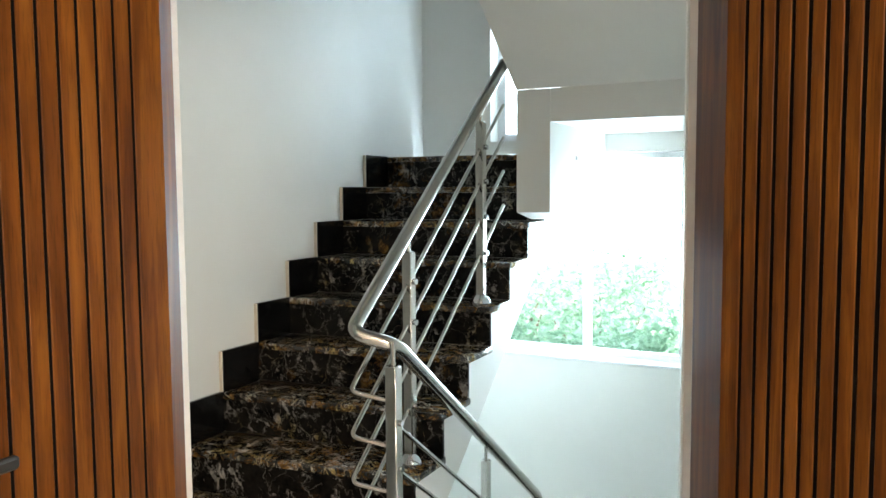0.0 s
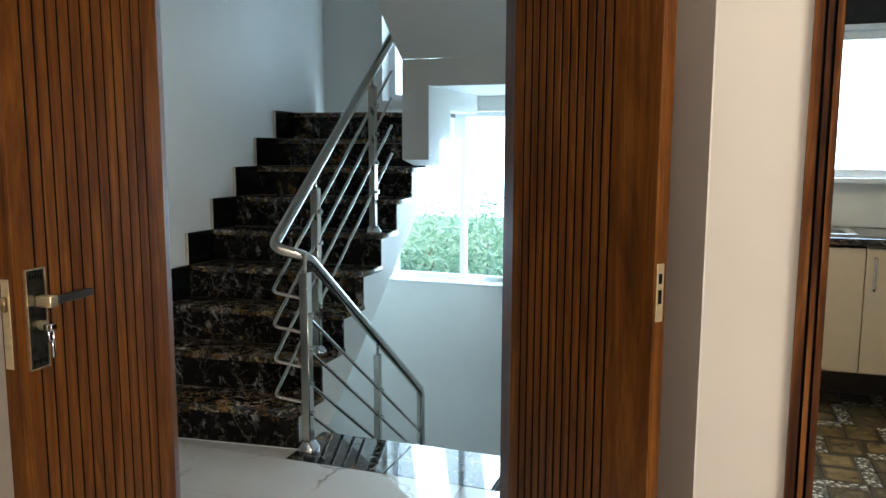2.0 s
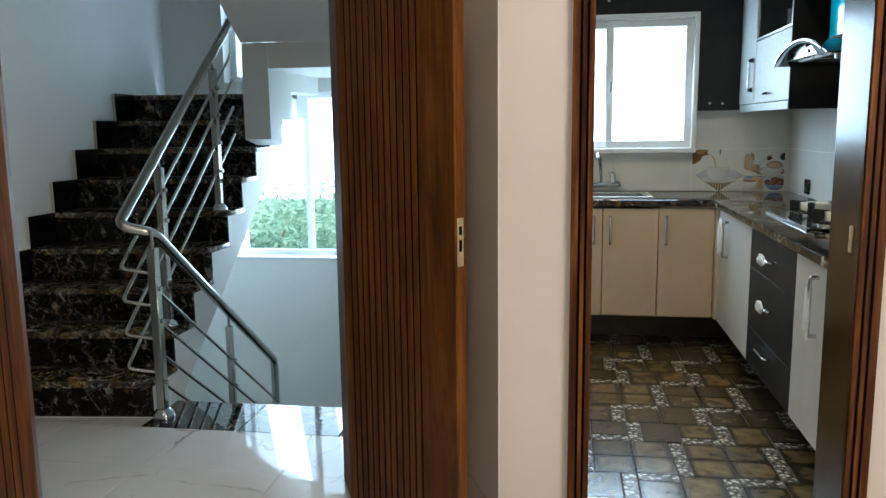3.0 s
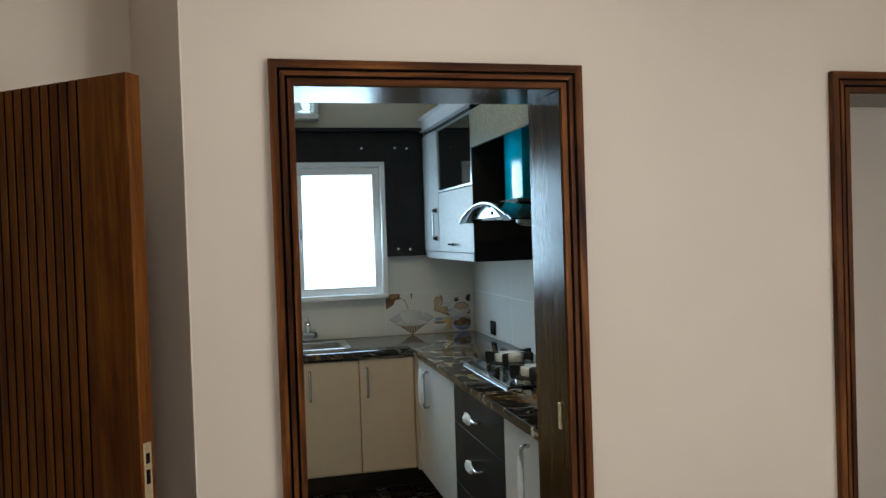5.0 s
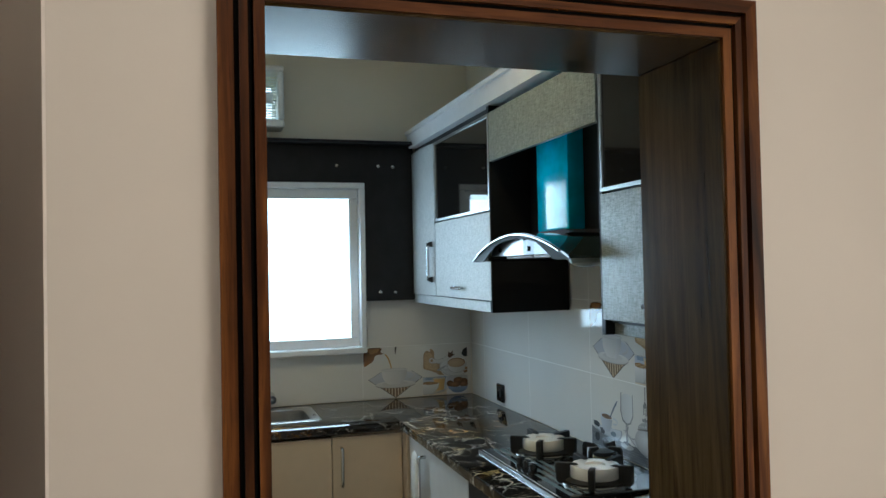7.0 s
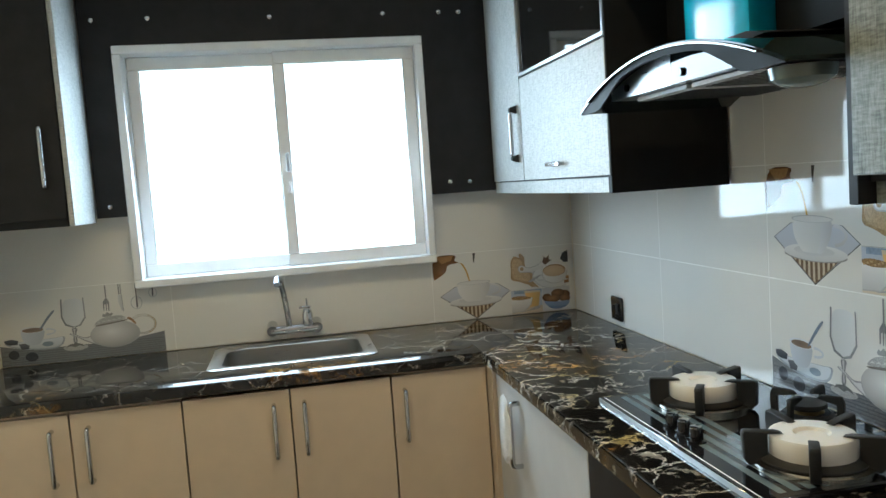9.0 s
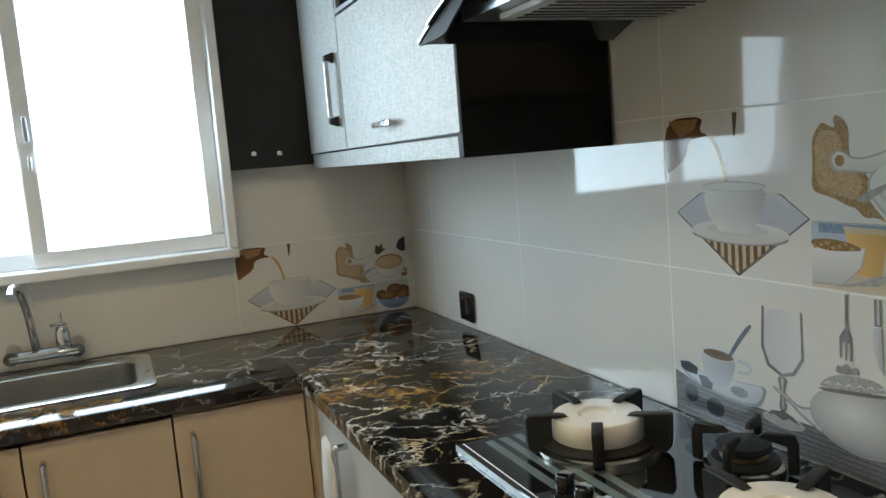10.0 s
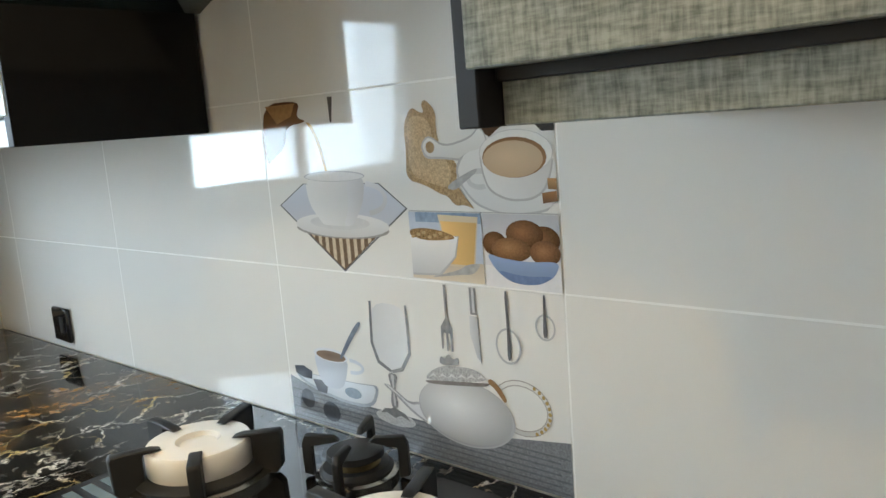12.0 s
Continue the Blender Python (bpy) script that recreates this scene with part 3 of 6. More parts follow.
newel = square_post("newel_post", XM, 2.335, 0.0, 0.825, 0.044)
part("foot_cap", lathe([(0.052, 0.0), (0.052, 0.012), (0.044, 0.03), (0.03, 0.045)], (XM, 2.335, 0.001)), CHROME, newel)
for y, z in ((2.69, RISE * 2), (3.37, RISE * 5)):
    q = square_post("post", XR, y, z, up_z(0.945, y) - 0.075)
    part("foot_cap", lathe([(0.045, 0.0), (0.045, 0.01), (0.036, 0.028), (0.024, 0.04)], (XR, y, z + 0.001)), CHROME, q)
    for zb in (0.755, 0.60, 0.44, 0.275):
        part("bolt", rod((XR + 0.016, y, up_z(zb, y)), (XR + 0.034, y, up_z(zb, y)), 0.011, seg=8), CHROME, q)
q = square_post("post", XM - 0.025, 3.165, -0.48, 0.235, 0.036)
for zp in (0.63, 0.475, 0.32, 0.175):
    part("bolt", rod((XM - 0.01, 3.165, zp - DN_S * 0.83), (XM + 0.01, 3.165, zp - DN_S * 0.83), 0.01, seg=8), CHROME, q)
    part("bolt", rod((XM + 0.01, 2.335, zp), (XM + 0.034, 2.335, zp), 0.011, seg=8), CHROME, newel)

# ---- stair windows ----


def window(name, label, x0, x1, z0, z1, y, mull, dark_line=True, w=0.05, d=0.06):
    ob = thing(name, label, "window", pose((x0 + x1) / 2, y, z0), kind="structure")
    fr = part("window_frame", box(x0, x1, y, y + d, z0, z0 + w, 0.003), ALU, ob)
    part("rail", box(x0, x1, y, y + d, z1 - w, z1, 0.003), ALU, fr)
    part("stile", box(x0, x0 + w, y, y + d, z0 + w, z1 - w, 0.003), ALU, fr)
    part("stile", box(x1 - w, x1, y, y + d, z0 + w, z1 - w, 0.003), ALU, fr)
    for mx in mull:
        part("mullion", box(mx - 0.022, mx + 0.022, y + 0.005, y + d - 0.005, z0 + w, z1 - w, 0.003), ALU, fr)
    xs = [x0 + w] + [v for mx in mull for v in (mx - 0.022, mx + 0.022)] + [x1 - w]
    for a, b in zip(xs[::2], xs[1::2]):
        pane = part("pane", box(a, b, y + d * 0.5, y + d * 0.5 + 0.004, z0 + w, z1 - w), GLASS, ob)
        pane.visible_shadow = False
    return ob


lw = window("window_2", "white aluminium sliding stairwell window", LW[0], LW[1], LW[2] + 0.005, LW[3], 4.70, [-1.245], w=0.035)
part("fixed_panel", box(LW[0] + 0.036, -1.225, 4.692, 4.699, 1.435, LW[3] - 0.003, 0.001), ALU, lw, "pale fixed panel at the head of a sash")
part("window_sill", box(LW[0] - 0.01, LW[1] + 0.01, 4.572, 4.72, LW[2] - 0.012, LW[2] + 0.004, 0.003), ALU, lw)
window("window_3", "narrow white aluminium landing window", UW[0], UW[1], UW[2], UW[3], 4.70, [-1.60])

# ---- kitchen window ----
kw = thing("window_1", "white aluminium sliding kitchen window in a dark surround", "window", pose(0.94, 4.3, 1.18), kind="structure")
x0, x1, z0, z1 = 0.375, 1.503, 1.178, 2.055
fr = part("window_frame", box(x0, x1, 4.245, 4.40, z0, z0 + 0.03, 0.004), ALU, kw)
part("rail", box(x0, x1, 4.245, 4.40, z1 - 0.03, z1, 0.004), ALU, fr)
part("stile", box(x0, x0 + 0.03, 4.245, 4.40, z0 + 0.03, z1 - 0.03, 0.004), ALU, fr)
part("stile", box(x1 - 0.03, x1, 4.245, 4.40, z0 + 0.03, z1 - 0.03, 0.004), ALU, fr)
for a, b, y in ((0.407, 0.972, 4.325), (0.935, 1.471, 4.29)):
    s = part("sash", box(a, b, y, y + 0.03, z0 + 0.032, z0 + 0.078, 0.003), ALU, kw)
    part("sash_rail", box(a, b, y, y + 0.03, z1 - 0.078, z1 - 0.032, 0.003), ALU, s)
    part("sash_stile", box(a, a + 0.042, y, y + 0.03, z0 + 0.078, z1 - 0.078, 0.003), ALU, s)
    part("sash_stile", box(b - 0.042, b, y, y + 0.03, z0 + 0.078, z1 - 0.078, 0.003), ALU, s)
    pane = part("pane", box(a + 0.042, b - 0.042, y + 0.013, y + 0.017, z0 + 0.078, z1 - 0.078), GLASS, kw)
    pane.visible_shadow = False
part("latch", box(0.955, 0.968, 4.272, 4.289, 1.57, 1.64, 0.003), plain("grey_latch", (0.35, 0.36, 0.37), 0.4), kw, "small grey sliding latch")
part("latch", box(0.957, 0.967, 4.276, 4.289, 1.49, 1.53, 0.002), ALU, kw)

# ---- kitchen cabinets ----


def bow_handle(ob, a, b, out, r=0.0075, thick=0.02):
    """A flat bar handle from a to b standing off by out."""
    a, b, out = Vector(a), Vector(b), Vector(out)
    h = part("handle", tube([a, a + out, b + out, b], r, seg=10, corner=0.02), CHROME, ob, "chrome bow handle")
    return h


def wrap(ob, at, way, size, seed):
    """Torn white plastic film left on a handle."""
    rnd = random.Random(seed)
    own = bmesh.new()
    bmesh.ops.create_icosphere(own, subdivisions=2, radius=1.0)
    for v in own.verts:
        k = 0.72 + 0.55 * rnd.random()
        v.co = Vector((v.co.x * size[0] * k, v.co.y * size[1] * k, v.co.z * size[2] * k)) + Vector(at) + Vector(way) * (v.co.z * 0.3 * rnd.random())
    return part("film_wrap", own, FILM, ob, "crumpled white protective film")


FILM = plain("white_film", (0.78, 0.8, 0.82), 0.35, var=0.08, scale=40)
ZB, ZT = 0.225, 0.872
seams = [-0.125, 0.247, 0.574, 0.902, 1.226, 1.546]
hx = [0.195, 0.300, 0.850, 0.945, 1.268]
for k, (a, b) in enumerate(zip(seams, seams[1:])):
    c = thing("base_cabinet", "cream laminate base cabinet with chrome bow handle", "cabinet", pose((a + b) / 2, 4.0, 0.0), group="cabinets under the window")
    part("body", box(a + 0.002, b - 0.002, 3.742, 4.30, ZB - 0.01, 0.72 if 0.5 < a < 1.0 else 0.884), CREAM, c)
    d = part("door", box(a + 0.0025, b - 0.0025, 3.722, 3.740, ZB, ZT, 0.0015), CREAM, c)
    bow_handle(d, (hx[k], 3.722, 0.825), (hx[k], 3.722, 0.66), (0, -0.028, 0))
kick = thing("plinth", "dark brown tiled plinth under the cabinets", "plinth", pose(0.7, 3.8, 0))
KICK = plain("plinth_brown", (0.045, 0.032, 0.022), 0.3, var=0.35, scale=9)
part("board", box(-0.125, 1.76, 4.12, 4.16, 0.0, ZB - 0.012), KICK, kick)
part("board", box(1.761, 1.80, 1.66, 4.16, 0.0, ZB - 0.012), KICK, kick)

GREYWHITE = plain("pale_grey_laminate", (0.56, 0.55, 0.53), 0.4, var=0.03)
c = thing("base_cabinet", "pale base cabinet with film-wrapped handle", "cabinet", pose(1.8, 3.3, 0))
part("body", box(1.582, 2.09, 2.866, 3.738, ZB - 0.01, 0.884), CREAM, c)
part("filler", box(1.5475, 1.5785, 3.66, 3.738, ZB, ZT, 0.001), CREAM, c)
d = part("door", box(1.560, 1.579, 2.866, 3.656, ZB, ZT, 0.0015), GREYWHITE, c)
h = bow_handle(d, (1.560, 3.40, 0.83), (1.560, 3.40, 0.64), (-0.03, 0, 0))
wrap(d, (1.522, 3.425, 0.735), (0, 0.03, 0), (0.013, 0.034, 0.105), 3)
c = thing("drawer_cabinet", "charcoal three-drawer cabinet with film-wrapped handles", "cabinet", pose(1.8, 2.5, 0))
part("body", box(1.582, 2.09, 2.113, 2.862, ZB - 0.01, 0.884), CHARCOAL, c)
for k, (za, zb_) in enumerate(((0.692, ZT), (0.405, 0.688), (ZB, 0.401))):
    d = part("drawer", box(1.560, 1.579, 2.114, 2.861, za, zb_, 0.0015), CHARCOAL, c)
    hz = (0.776, 0.567, 0.354)[k]
    bow_handle(d, (1.560, 2.58, hz), (1.560, 2.42, hz), (-0.028, 0, 0))
    if k < 2:
        wrap(d, (1.526, 2.51, hz), (0, 0.05, 0), (0.014, 0.055, 0.024), 5 + k)
c = thing("base_cabinet", "pale base cabinet near the doorway", "cabinet", pose(1.8, 1.9, 0))
part("body", box(1.582, 2.09, 1.665, 2.109, ZB - 0.01, 0.884), CREAM, c)
d = part("door", box(1.560, 1.579, 1.668, 2.108, ZB, ZT, 0.0015), GREYWHITE, c)
bow_handle(d, (1.560, 1.83, 0.83), (1.560, 1.83, 0.62), (-0.03, 0, 0))
wrap(d, (1.524, 1.83, 0.70), (0, 0.02, 0), (0.010, 0.02, 0.10), 9)

# worktop in three slabs round the sink's cut-out
SX0, SX1, SY0, SY1 = 0.66, 1.185, 3.875, 4.225
top = thing("worktop", "polished black marble worktop with white and gold veins", "worktop", pose(1.5, 4.0, 0.9))
part("slab", prism([(3.709, 0.924), (3.704, 0.922), (3.702, 0.917), (3.702, 0.889), (3.705, 0.886), (SY0, 0.886), (SY0, 0.924)], "x", -0.128, 1.532), STONE_TOP, top)
part("slab", box(-0.128, SX0, SY0, 4.317, 0.886, 0.924), STONE_TOP, top)
part("slab", box(SX1, 1.532, SY0, 4.317, 0.886, 0.924), STONE_TOP, top)
part("slab", box(SX0, SX1, SY1, 4.317, 0.886, 0.924), STONE_TOP, top)
part("slab", prism([(1.5395, 0.924), (1.5345, 0.922), (1.5325, 0.917), (1.5325, 0.889), (1.5355, 0.886), (2.0915, 0.886), (2.0915, 0.924)], "y", 1.664, 3.702), STONE_BOLD, top)
part("slab", prism([(1.5325, 3.7022), (2.0915, 3.7022), (2.0915, 4.3165)], "z", 0.886, 0.924), STONE_BOLD, top)
part("slab", prism([(1.5325, 3.7032), (2.0905, 4.317), (1.5325, 4.317)], "z", 0.886, 0.924), STONE_TOP, top)

# sink and tap
sink = thing("sink", "stainless steel inset sink basin", "sink", pose(0.92, 4.05, 0.92))
HOODSTEEL = brushed("hood_steel", (0.5, 0.51, 0.51), 0.3)
SINK = brushed("sink_steel", (0.4, 0.38, 0.35), 0.3)
bm = bmesh.new()
lev = [(0.022, 0.0245, 0.03), (0.014, 0.0275, 0.034), (-0.012, 0.0275, 0.05), (-0.022, 0.02, 0.06), (-0.032, -0.14, 0.06), (-0.06, -0.16, 0.06)]


def rounded(x0, x1, y0, y1, r, z, n=5):
    pts = []
    for cx, cy, s in ((x1 - r, y1 - r, 0), (x0 + r, y1 - r, 90), (x0 + r, y0 + r, 180), (x1 - r, y0 + r, 270)):
        for i in range(n):
            a = radians(s + 90 * i / (n - 1))
            pts.append((cx + r * math.cos(a), cy + r * math.sin(a), z))
    return pts


rings = []
for o, z, r in lev:
    rings.append([bm.verts.new(p) for p in rounded(SX0 - o, SX1 + o, SY0 - o, SY1 + o, max(r, 0.01), 0.905 + z - 0.003)])
for a, b in zip(rings, rings[1:]):
    n = len(a)
    for i in range(n):
        bm.faces.new((a[i], a[(i + 1) % n], b[(i + 1) % n], b[i])).smooth = True
bm.faces.new(rings[-1])
bmesh.ops.recalc_face_normals(bm, faces=bm.faces[:])
bmesh.ops.reverse_faces(bm, faces=bm.faces[:]) if bm.faces[-1].normal.z < 0 else None
part("basin", bm, SINK, sink)
part("drain", lathe([(0.035, 0.0), (0.035, 0.004), (0.02, 0.002)], (0.92, 4.05, 0.745)), CHROME, sink)
tap = thing("tap", "chrome wall-mounted mixer tap with swan-neck spout", "tap", pose(0.93, 4.31, 0.98))
part("body", rod((0.845, 4.25, 0.972), (1.022, 4.25, 0.972), 0.017, seg=16), CHROME, tap)
for x in (0.85, 1.018):
    part("wall_flange", rod((x, 4.317, 0.98), (x, 4.235, 0.972), 0.021, seg=16, r2=0.02), CHROME, tap)
part("spout", tube([(0.915, 4.25, 0.985), (0.905, 4.245, 1.10), (0.893, 4.225, 1.172), (0.885, 4.16, 1.178), (0.882, 4.13, 1.160)], 0.0115, seg=12, corner=0.03), CHROME, tap)
part("valve", lathe([(0.02, 0.0), (0.02, 0.04), (0.016, 0.055), (0.012, 0.06)], (0.985, 4.25, 0.985)), CHROME, tap)
part("lever", box(0.955, 1.0, 4.243, 4.257, 1.047, 1.056, 0.003), CHROME, tap)
part("lever_pin", rod((0.985, 4.25, 1.05), (0.985, 4.25, 1.085), 0.004, seg=8), CHROME, tap)

# ---- dark board round the kitchen window, left wall cabinet ----
surround = thing("window_surround", "charcoal board round the kitchen window with screw caps", "panel", pose(1.0, 4.26, 1.44))
part("board", wall_with_holes(0.27, 1.765, 4.252, 4.316, 1.444, 2.245, [(0.375, 1.503, 1.444, 2.055)]), CHARCOAL, surround)
part("shelf_edge", box(-0.125, 1.765, 4.17, 4.316, 2.247, 2.263, 0.002), CHARCOAL, surround)
for x, z in ((0.317, 2.146), (0.509, 2.148), (0.939, 2.141), (1.361, 2.142), (1.577, 2.142), (1.655, 2.14), (1.578, 1.489), (1.657, 1.485), (0.318, 1.482)):
    part("screw_cap", lathe([(0.0085, 0.0), (0.0085, 0.002), (0.005, 0.0035)], (0, 0, 0), seg=12, m=pose(x, 4.252, z, 90)), CHROME, surround, "small chrome screw cap")
left = thing("wall_cabinet", "charcoal wall cabinet with a chrome handle and pale side", "cabinet", pose(0.07, 4.1, 1.43))
part("body", box(-0.125, 0.25, 3.97, 4.168, 1.43, 2.245, 0.002), CHARCOAL, left)
part("side_panel", box(0.251, 0.268, 3.952, 4.25, 1.43, 2.245, 0.002), LIGHT_LINEN, left, "pale linen-print side panel")
d = part("door", box(-0.122, 0.248, 3.952, 3.968, 1.455, 2.235, 0.002), CHARCOAL, left)
bow_handle(d, (0.195, 3.952, 1.75), (0.195, 3.952, 1.56), (0, -0.026, 0))

# ---- wall cabinets over the hob ----
XF = 1.755
right = thing("wall_cabinet", "pale linen-print wall cabinet with smoked glass door", "cabinet", pose(1.9, 3.5, 1.43))
part("body", box(1.776, 2.088, 3.13, 4.245, 1.445, 2.235, 0.001), CHARCOAL, right)
part("side_panel", box(1.757, 2.085, 3.105, 3.128, 1.43, 2.235, 0.0015), BLACK_PANEL, right, "black side panel with a chipped edge")
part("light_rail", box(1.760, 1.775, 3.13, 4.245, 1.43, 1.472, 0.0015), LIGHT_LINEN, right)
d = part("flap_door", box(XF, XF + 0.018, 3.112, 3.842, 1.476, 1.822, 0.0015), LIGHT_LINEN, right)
h = part("handle", box(XF - 0.024, XF - 0.016, 3.43, 3.55, 1.512, 1.526, 0.002), CHROME, d, "flat chrome bar handle")
for y in (3.445, 3.535):
    part("handle_foot", rod((XF, y, 1.519), (XF - 0.018, y, 1.519), 0.005, seg=8), CHROME, d)


def glass_door(ob, y0, y1, z0, z1):
    d = part("glass_door", box(XF, XF + 0.018, y0, y1, z0, z0 + 0.012, 0.001), HOODSTEEL, ob, "smoked glass door in an aluminium frame")
    part("frame_rail", box(XF, XF + 0.018, y0, y1, z1 - 0.012, z1, 0.001), HOODSTEEL, d)
    part("frame_stile", box(XF, XF + 0.018, y0, y0 + 0.012, z0 + 0.012, z1 - 0.012, 0.001), HOODSTEEL, d)
    part("frame_stile", box(XF, XF + 0.018, y1 - 0.012, y1, z0 + 0.012, z1 - 0.012, 0.001), HOODSTEEL, d)
    part("pane", box(XF + 0.006, XF + 0.011, y0 + 0.012, y1 - 0.012, z0 + 0.012, z1 - 0.012), DARKGLASS, d)


glass_door(right, 3.112, 3.842, 1.828, 2.205)
curve = [(XF + 0.004 * math.sin(math.pi * i / 8) - 0.012 * math.sin(math.pi * i / 8), 3.848 + 0.395 * i / 8) for i in range(9)]
curve = [(x, y) for x, y in curve] + [(1.774, 4.243), (1.774, 3.848)]
d = part("curved_door", prism(curve, "z", 1.476, 2.205), LIGHT_LINEN, right, "slightly bowed corner door")
bow_handle(d, (XF, 3.885, 1.715), (XF, 3.885, 1.56), (-0.026, 0, 0), 0.007)
for z in (1.553, 1.722):
    part("handle_foot", prism([(XF - 0.03, z - 0.006), (XF - 0.03, z + 0.006), (XF - 0.006, z + 0.014), (XF - 0.006, z - 0.014)], "y", 3.876, 3.894), BLACK_MATT, d, "black handle foot")

near = thing("wall_cabinet", "grey linen-print wall cabinet beside the cooker hood", "cabinet", pose(1.9, 2.0, 1.43))
part("body", box(1.776, 2.088, 1.668, 2.225, 1.445, 2.235, 0.001), CHARCOAL, near)
part("side_panel", box(1.757, 2.088, 2.227, 2.248, 1.412, 2.235, 0.0015), CHARCOAL, near)
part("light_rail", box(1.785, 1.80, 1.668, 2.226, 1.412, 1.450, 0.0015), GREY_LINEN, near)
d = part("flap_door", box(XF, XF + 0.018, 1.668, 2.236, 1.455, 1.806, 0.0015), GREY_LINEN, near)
part("handle", box(XF - 0.024, XF - 0.016, 1.88, 2.00, 1.494, 1.508, 0.002), CHROME, d, "flat chrome bar handle")
for y in (1.895, 1.985):
    part("handle_foot", rod((XF, y, 1.501), (XF - 0.018, y, 1.501), 0.005, seg=8), CHROME, d)
glass_door(near, 1.668, 2.236, 1.812, 2.205)
header = thing("hood_header", "grey linen-print panel above the cooker hood", "panel", pose(1.8, 2.68, 2.0))
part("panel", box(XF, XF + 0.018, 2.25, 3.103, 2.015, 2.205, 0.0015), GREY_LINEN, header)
part("back_panel", box(1.925, 2.088, 2.25, 3.10, 1.725, 2.235), BLACK_PANEL, header)
PLASTIC_W = plain("white_board", (0.6, 0.6, 0.6), 0.4, var=0.04)
corn = thing("cornice", "white cornice board along the top of the wall cabinets", "cornice", pose(1.8, 3.0, 2.24))
part("board", prism([(1.742, 2.237), (1.732, 2.30), (1.724, 2.304), (1.722, 2.322), (2.088, 2.322), (2.088, 2.237)], "y", 1.668, 4.245), PLASTIC_W, corn)

# ---- cooker hood ----
hood = thing("cooker_hood", "stainless cooker hood with curved glass canopy and film-covered flue", "cooker hood", pose(1.9, 2.66, 1.63))
Y0, Y1H = 2.26, 3.06


def arch(y, rise=0.082, z=1.628):
    k = (y - (Y0 + Y1H) / 2) / ((Y1H - Y0) / 2)
    return z + rise * (1 - k * k)


LENS = plain("pale_lens_glass", (0.16, 0.2, 0.18), 0.05)
FILTER = plain("filter_grey", (0.56, 0.55, 0.54), 0.45)
HOODGLASS = plain("dark_tinted_glass", (0.012, 0.02, 0.02), 0.04)
ys = [Y0 + (Y1H - Y0) * i / 28 for i in range(29)]
part("canopy", prism([(y, arch(y)) for y in ys] + [(y, arch(y) + 0.007) for y in ys[::-1]], "x", 1.665, 2.066), HOODGLASS, hood, "curved dark glass canopy")
part("canopy_trim", prism([(y, arch(y)) for y in ys[2:-2]] + [(y, arch(y) + 0.003) for y in ys[2:-2][::-1]], "x", 1.659, 1.6645), STEEL, hood)
part("canopy_lip", prism([(y, max(1.626, arch(y) - 0.012 - 0.09 * max(0.0, abs(2 * i / 28 - 1) - 0.42))) for i, y in enumerate(ys)] + [(y, arch(y) - 0.0005) for y in ys[::-1]], "x", 1.668, 1.673), BLACK_PANEL, hood)
# one body in two materials: the dark half confines the bright window reflection
for nm, ya, yz, mt in (("body", 2.665, 2.95, HOODSTEEL), ("body_glass_half", 2.37, 2.663, HOODGLASS)):
    yb = [ya + (yz - ya) * i / 14 for i in range(15)]
    part(nm, prism([(y, arch(y) - 0.002) for y in yb] + [(yz, 1.646), (ya, 1.646)], "x", 1.70, 2.066), mt, hood)
for k in range(2):
    f = part("grease_filter", box(1.73, 2.03, 2.42 + k * 0.24, 2.64 + k * 0.24, 1.636, 1.645, 0.001), FILTER, hood, "perforated steel grease filter")
    for i in range(9):
        part("slot", box(1.75, 2.01, 2.436 + k * 0.24 + i * 0.0225, 2.443 + k * 0.24 + i * 0.0225, 1.6345, 1.6358), BLACK_MATT, f)
part("lamp_lens", lathe([(0.015, 0.0), (0.036, 0.005), (0.052, 0.014), (0.056, 0.034)], (1.79, 2.39, 1.601)), LENS, hood, "round glass lamp lens")
for y in (2.62, 2.86):
    part("button", rod((1.70, y, 1.665), (1.694, y, 1.665), 0.008, seg=10), BLACK, hood)
TEAL = plain("teal_film", (0.008, 0.5, 0.74), 0.12, var=0.35, scale=7)
part("flue", box(1.86, 1.9245, 2.645, 2.90, 1.728, 2.23, 0.012, seg=2), TEAL, hood, "flue covered in teal protective film")
# collar coloured black so that the shaded space under the flue stays dark
part("flue_collar", prism([(2.50, 1.712), (3.0, 1.702), (2.96, 1.724), (2.56, 1.726)], "x", 1.80, 2.066), BLACK_PANEL, hood)

# ---- hob ----
hob = thing("gas_hob", "black glass gas hob with white burner covers", "hob", pose(1.85, 2.68, 0.925))
part("glass_top", box(1.655, 2.04, 2.342, 3.01, 0.9242, 0.936, 0.003), BLACK, hob)
part("front_trim", box(1.653, 1.655, 2.342, 3.01, 0.9242, 0.9355, 0.0005), HOODSTEEL, hob)
CERAMIC = plain("white_ceramic", (0.78, 0.75, 0.69), 0.18, var=0.03)


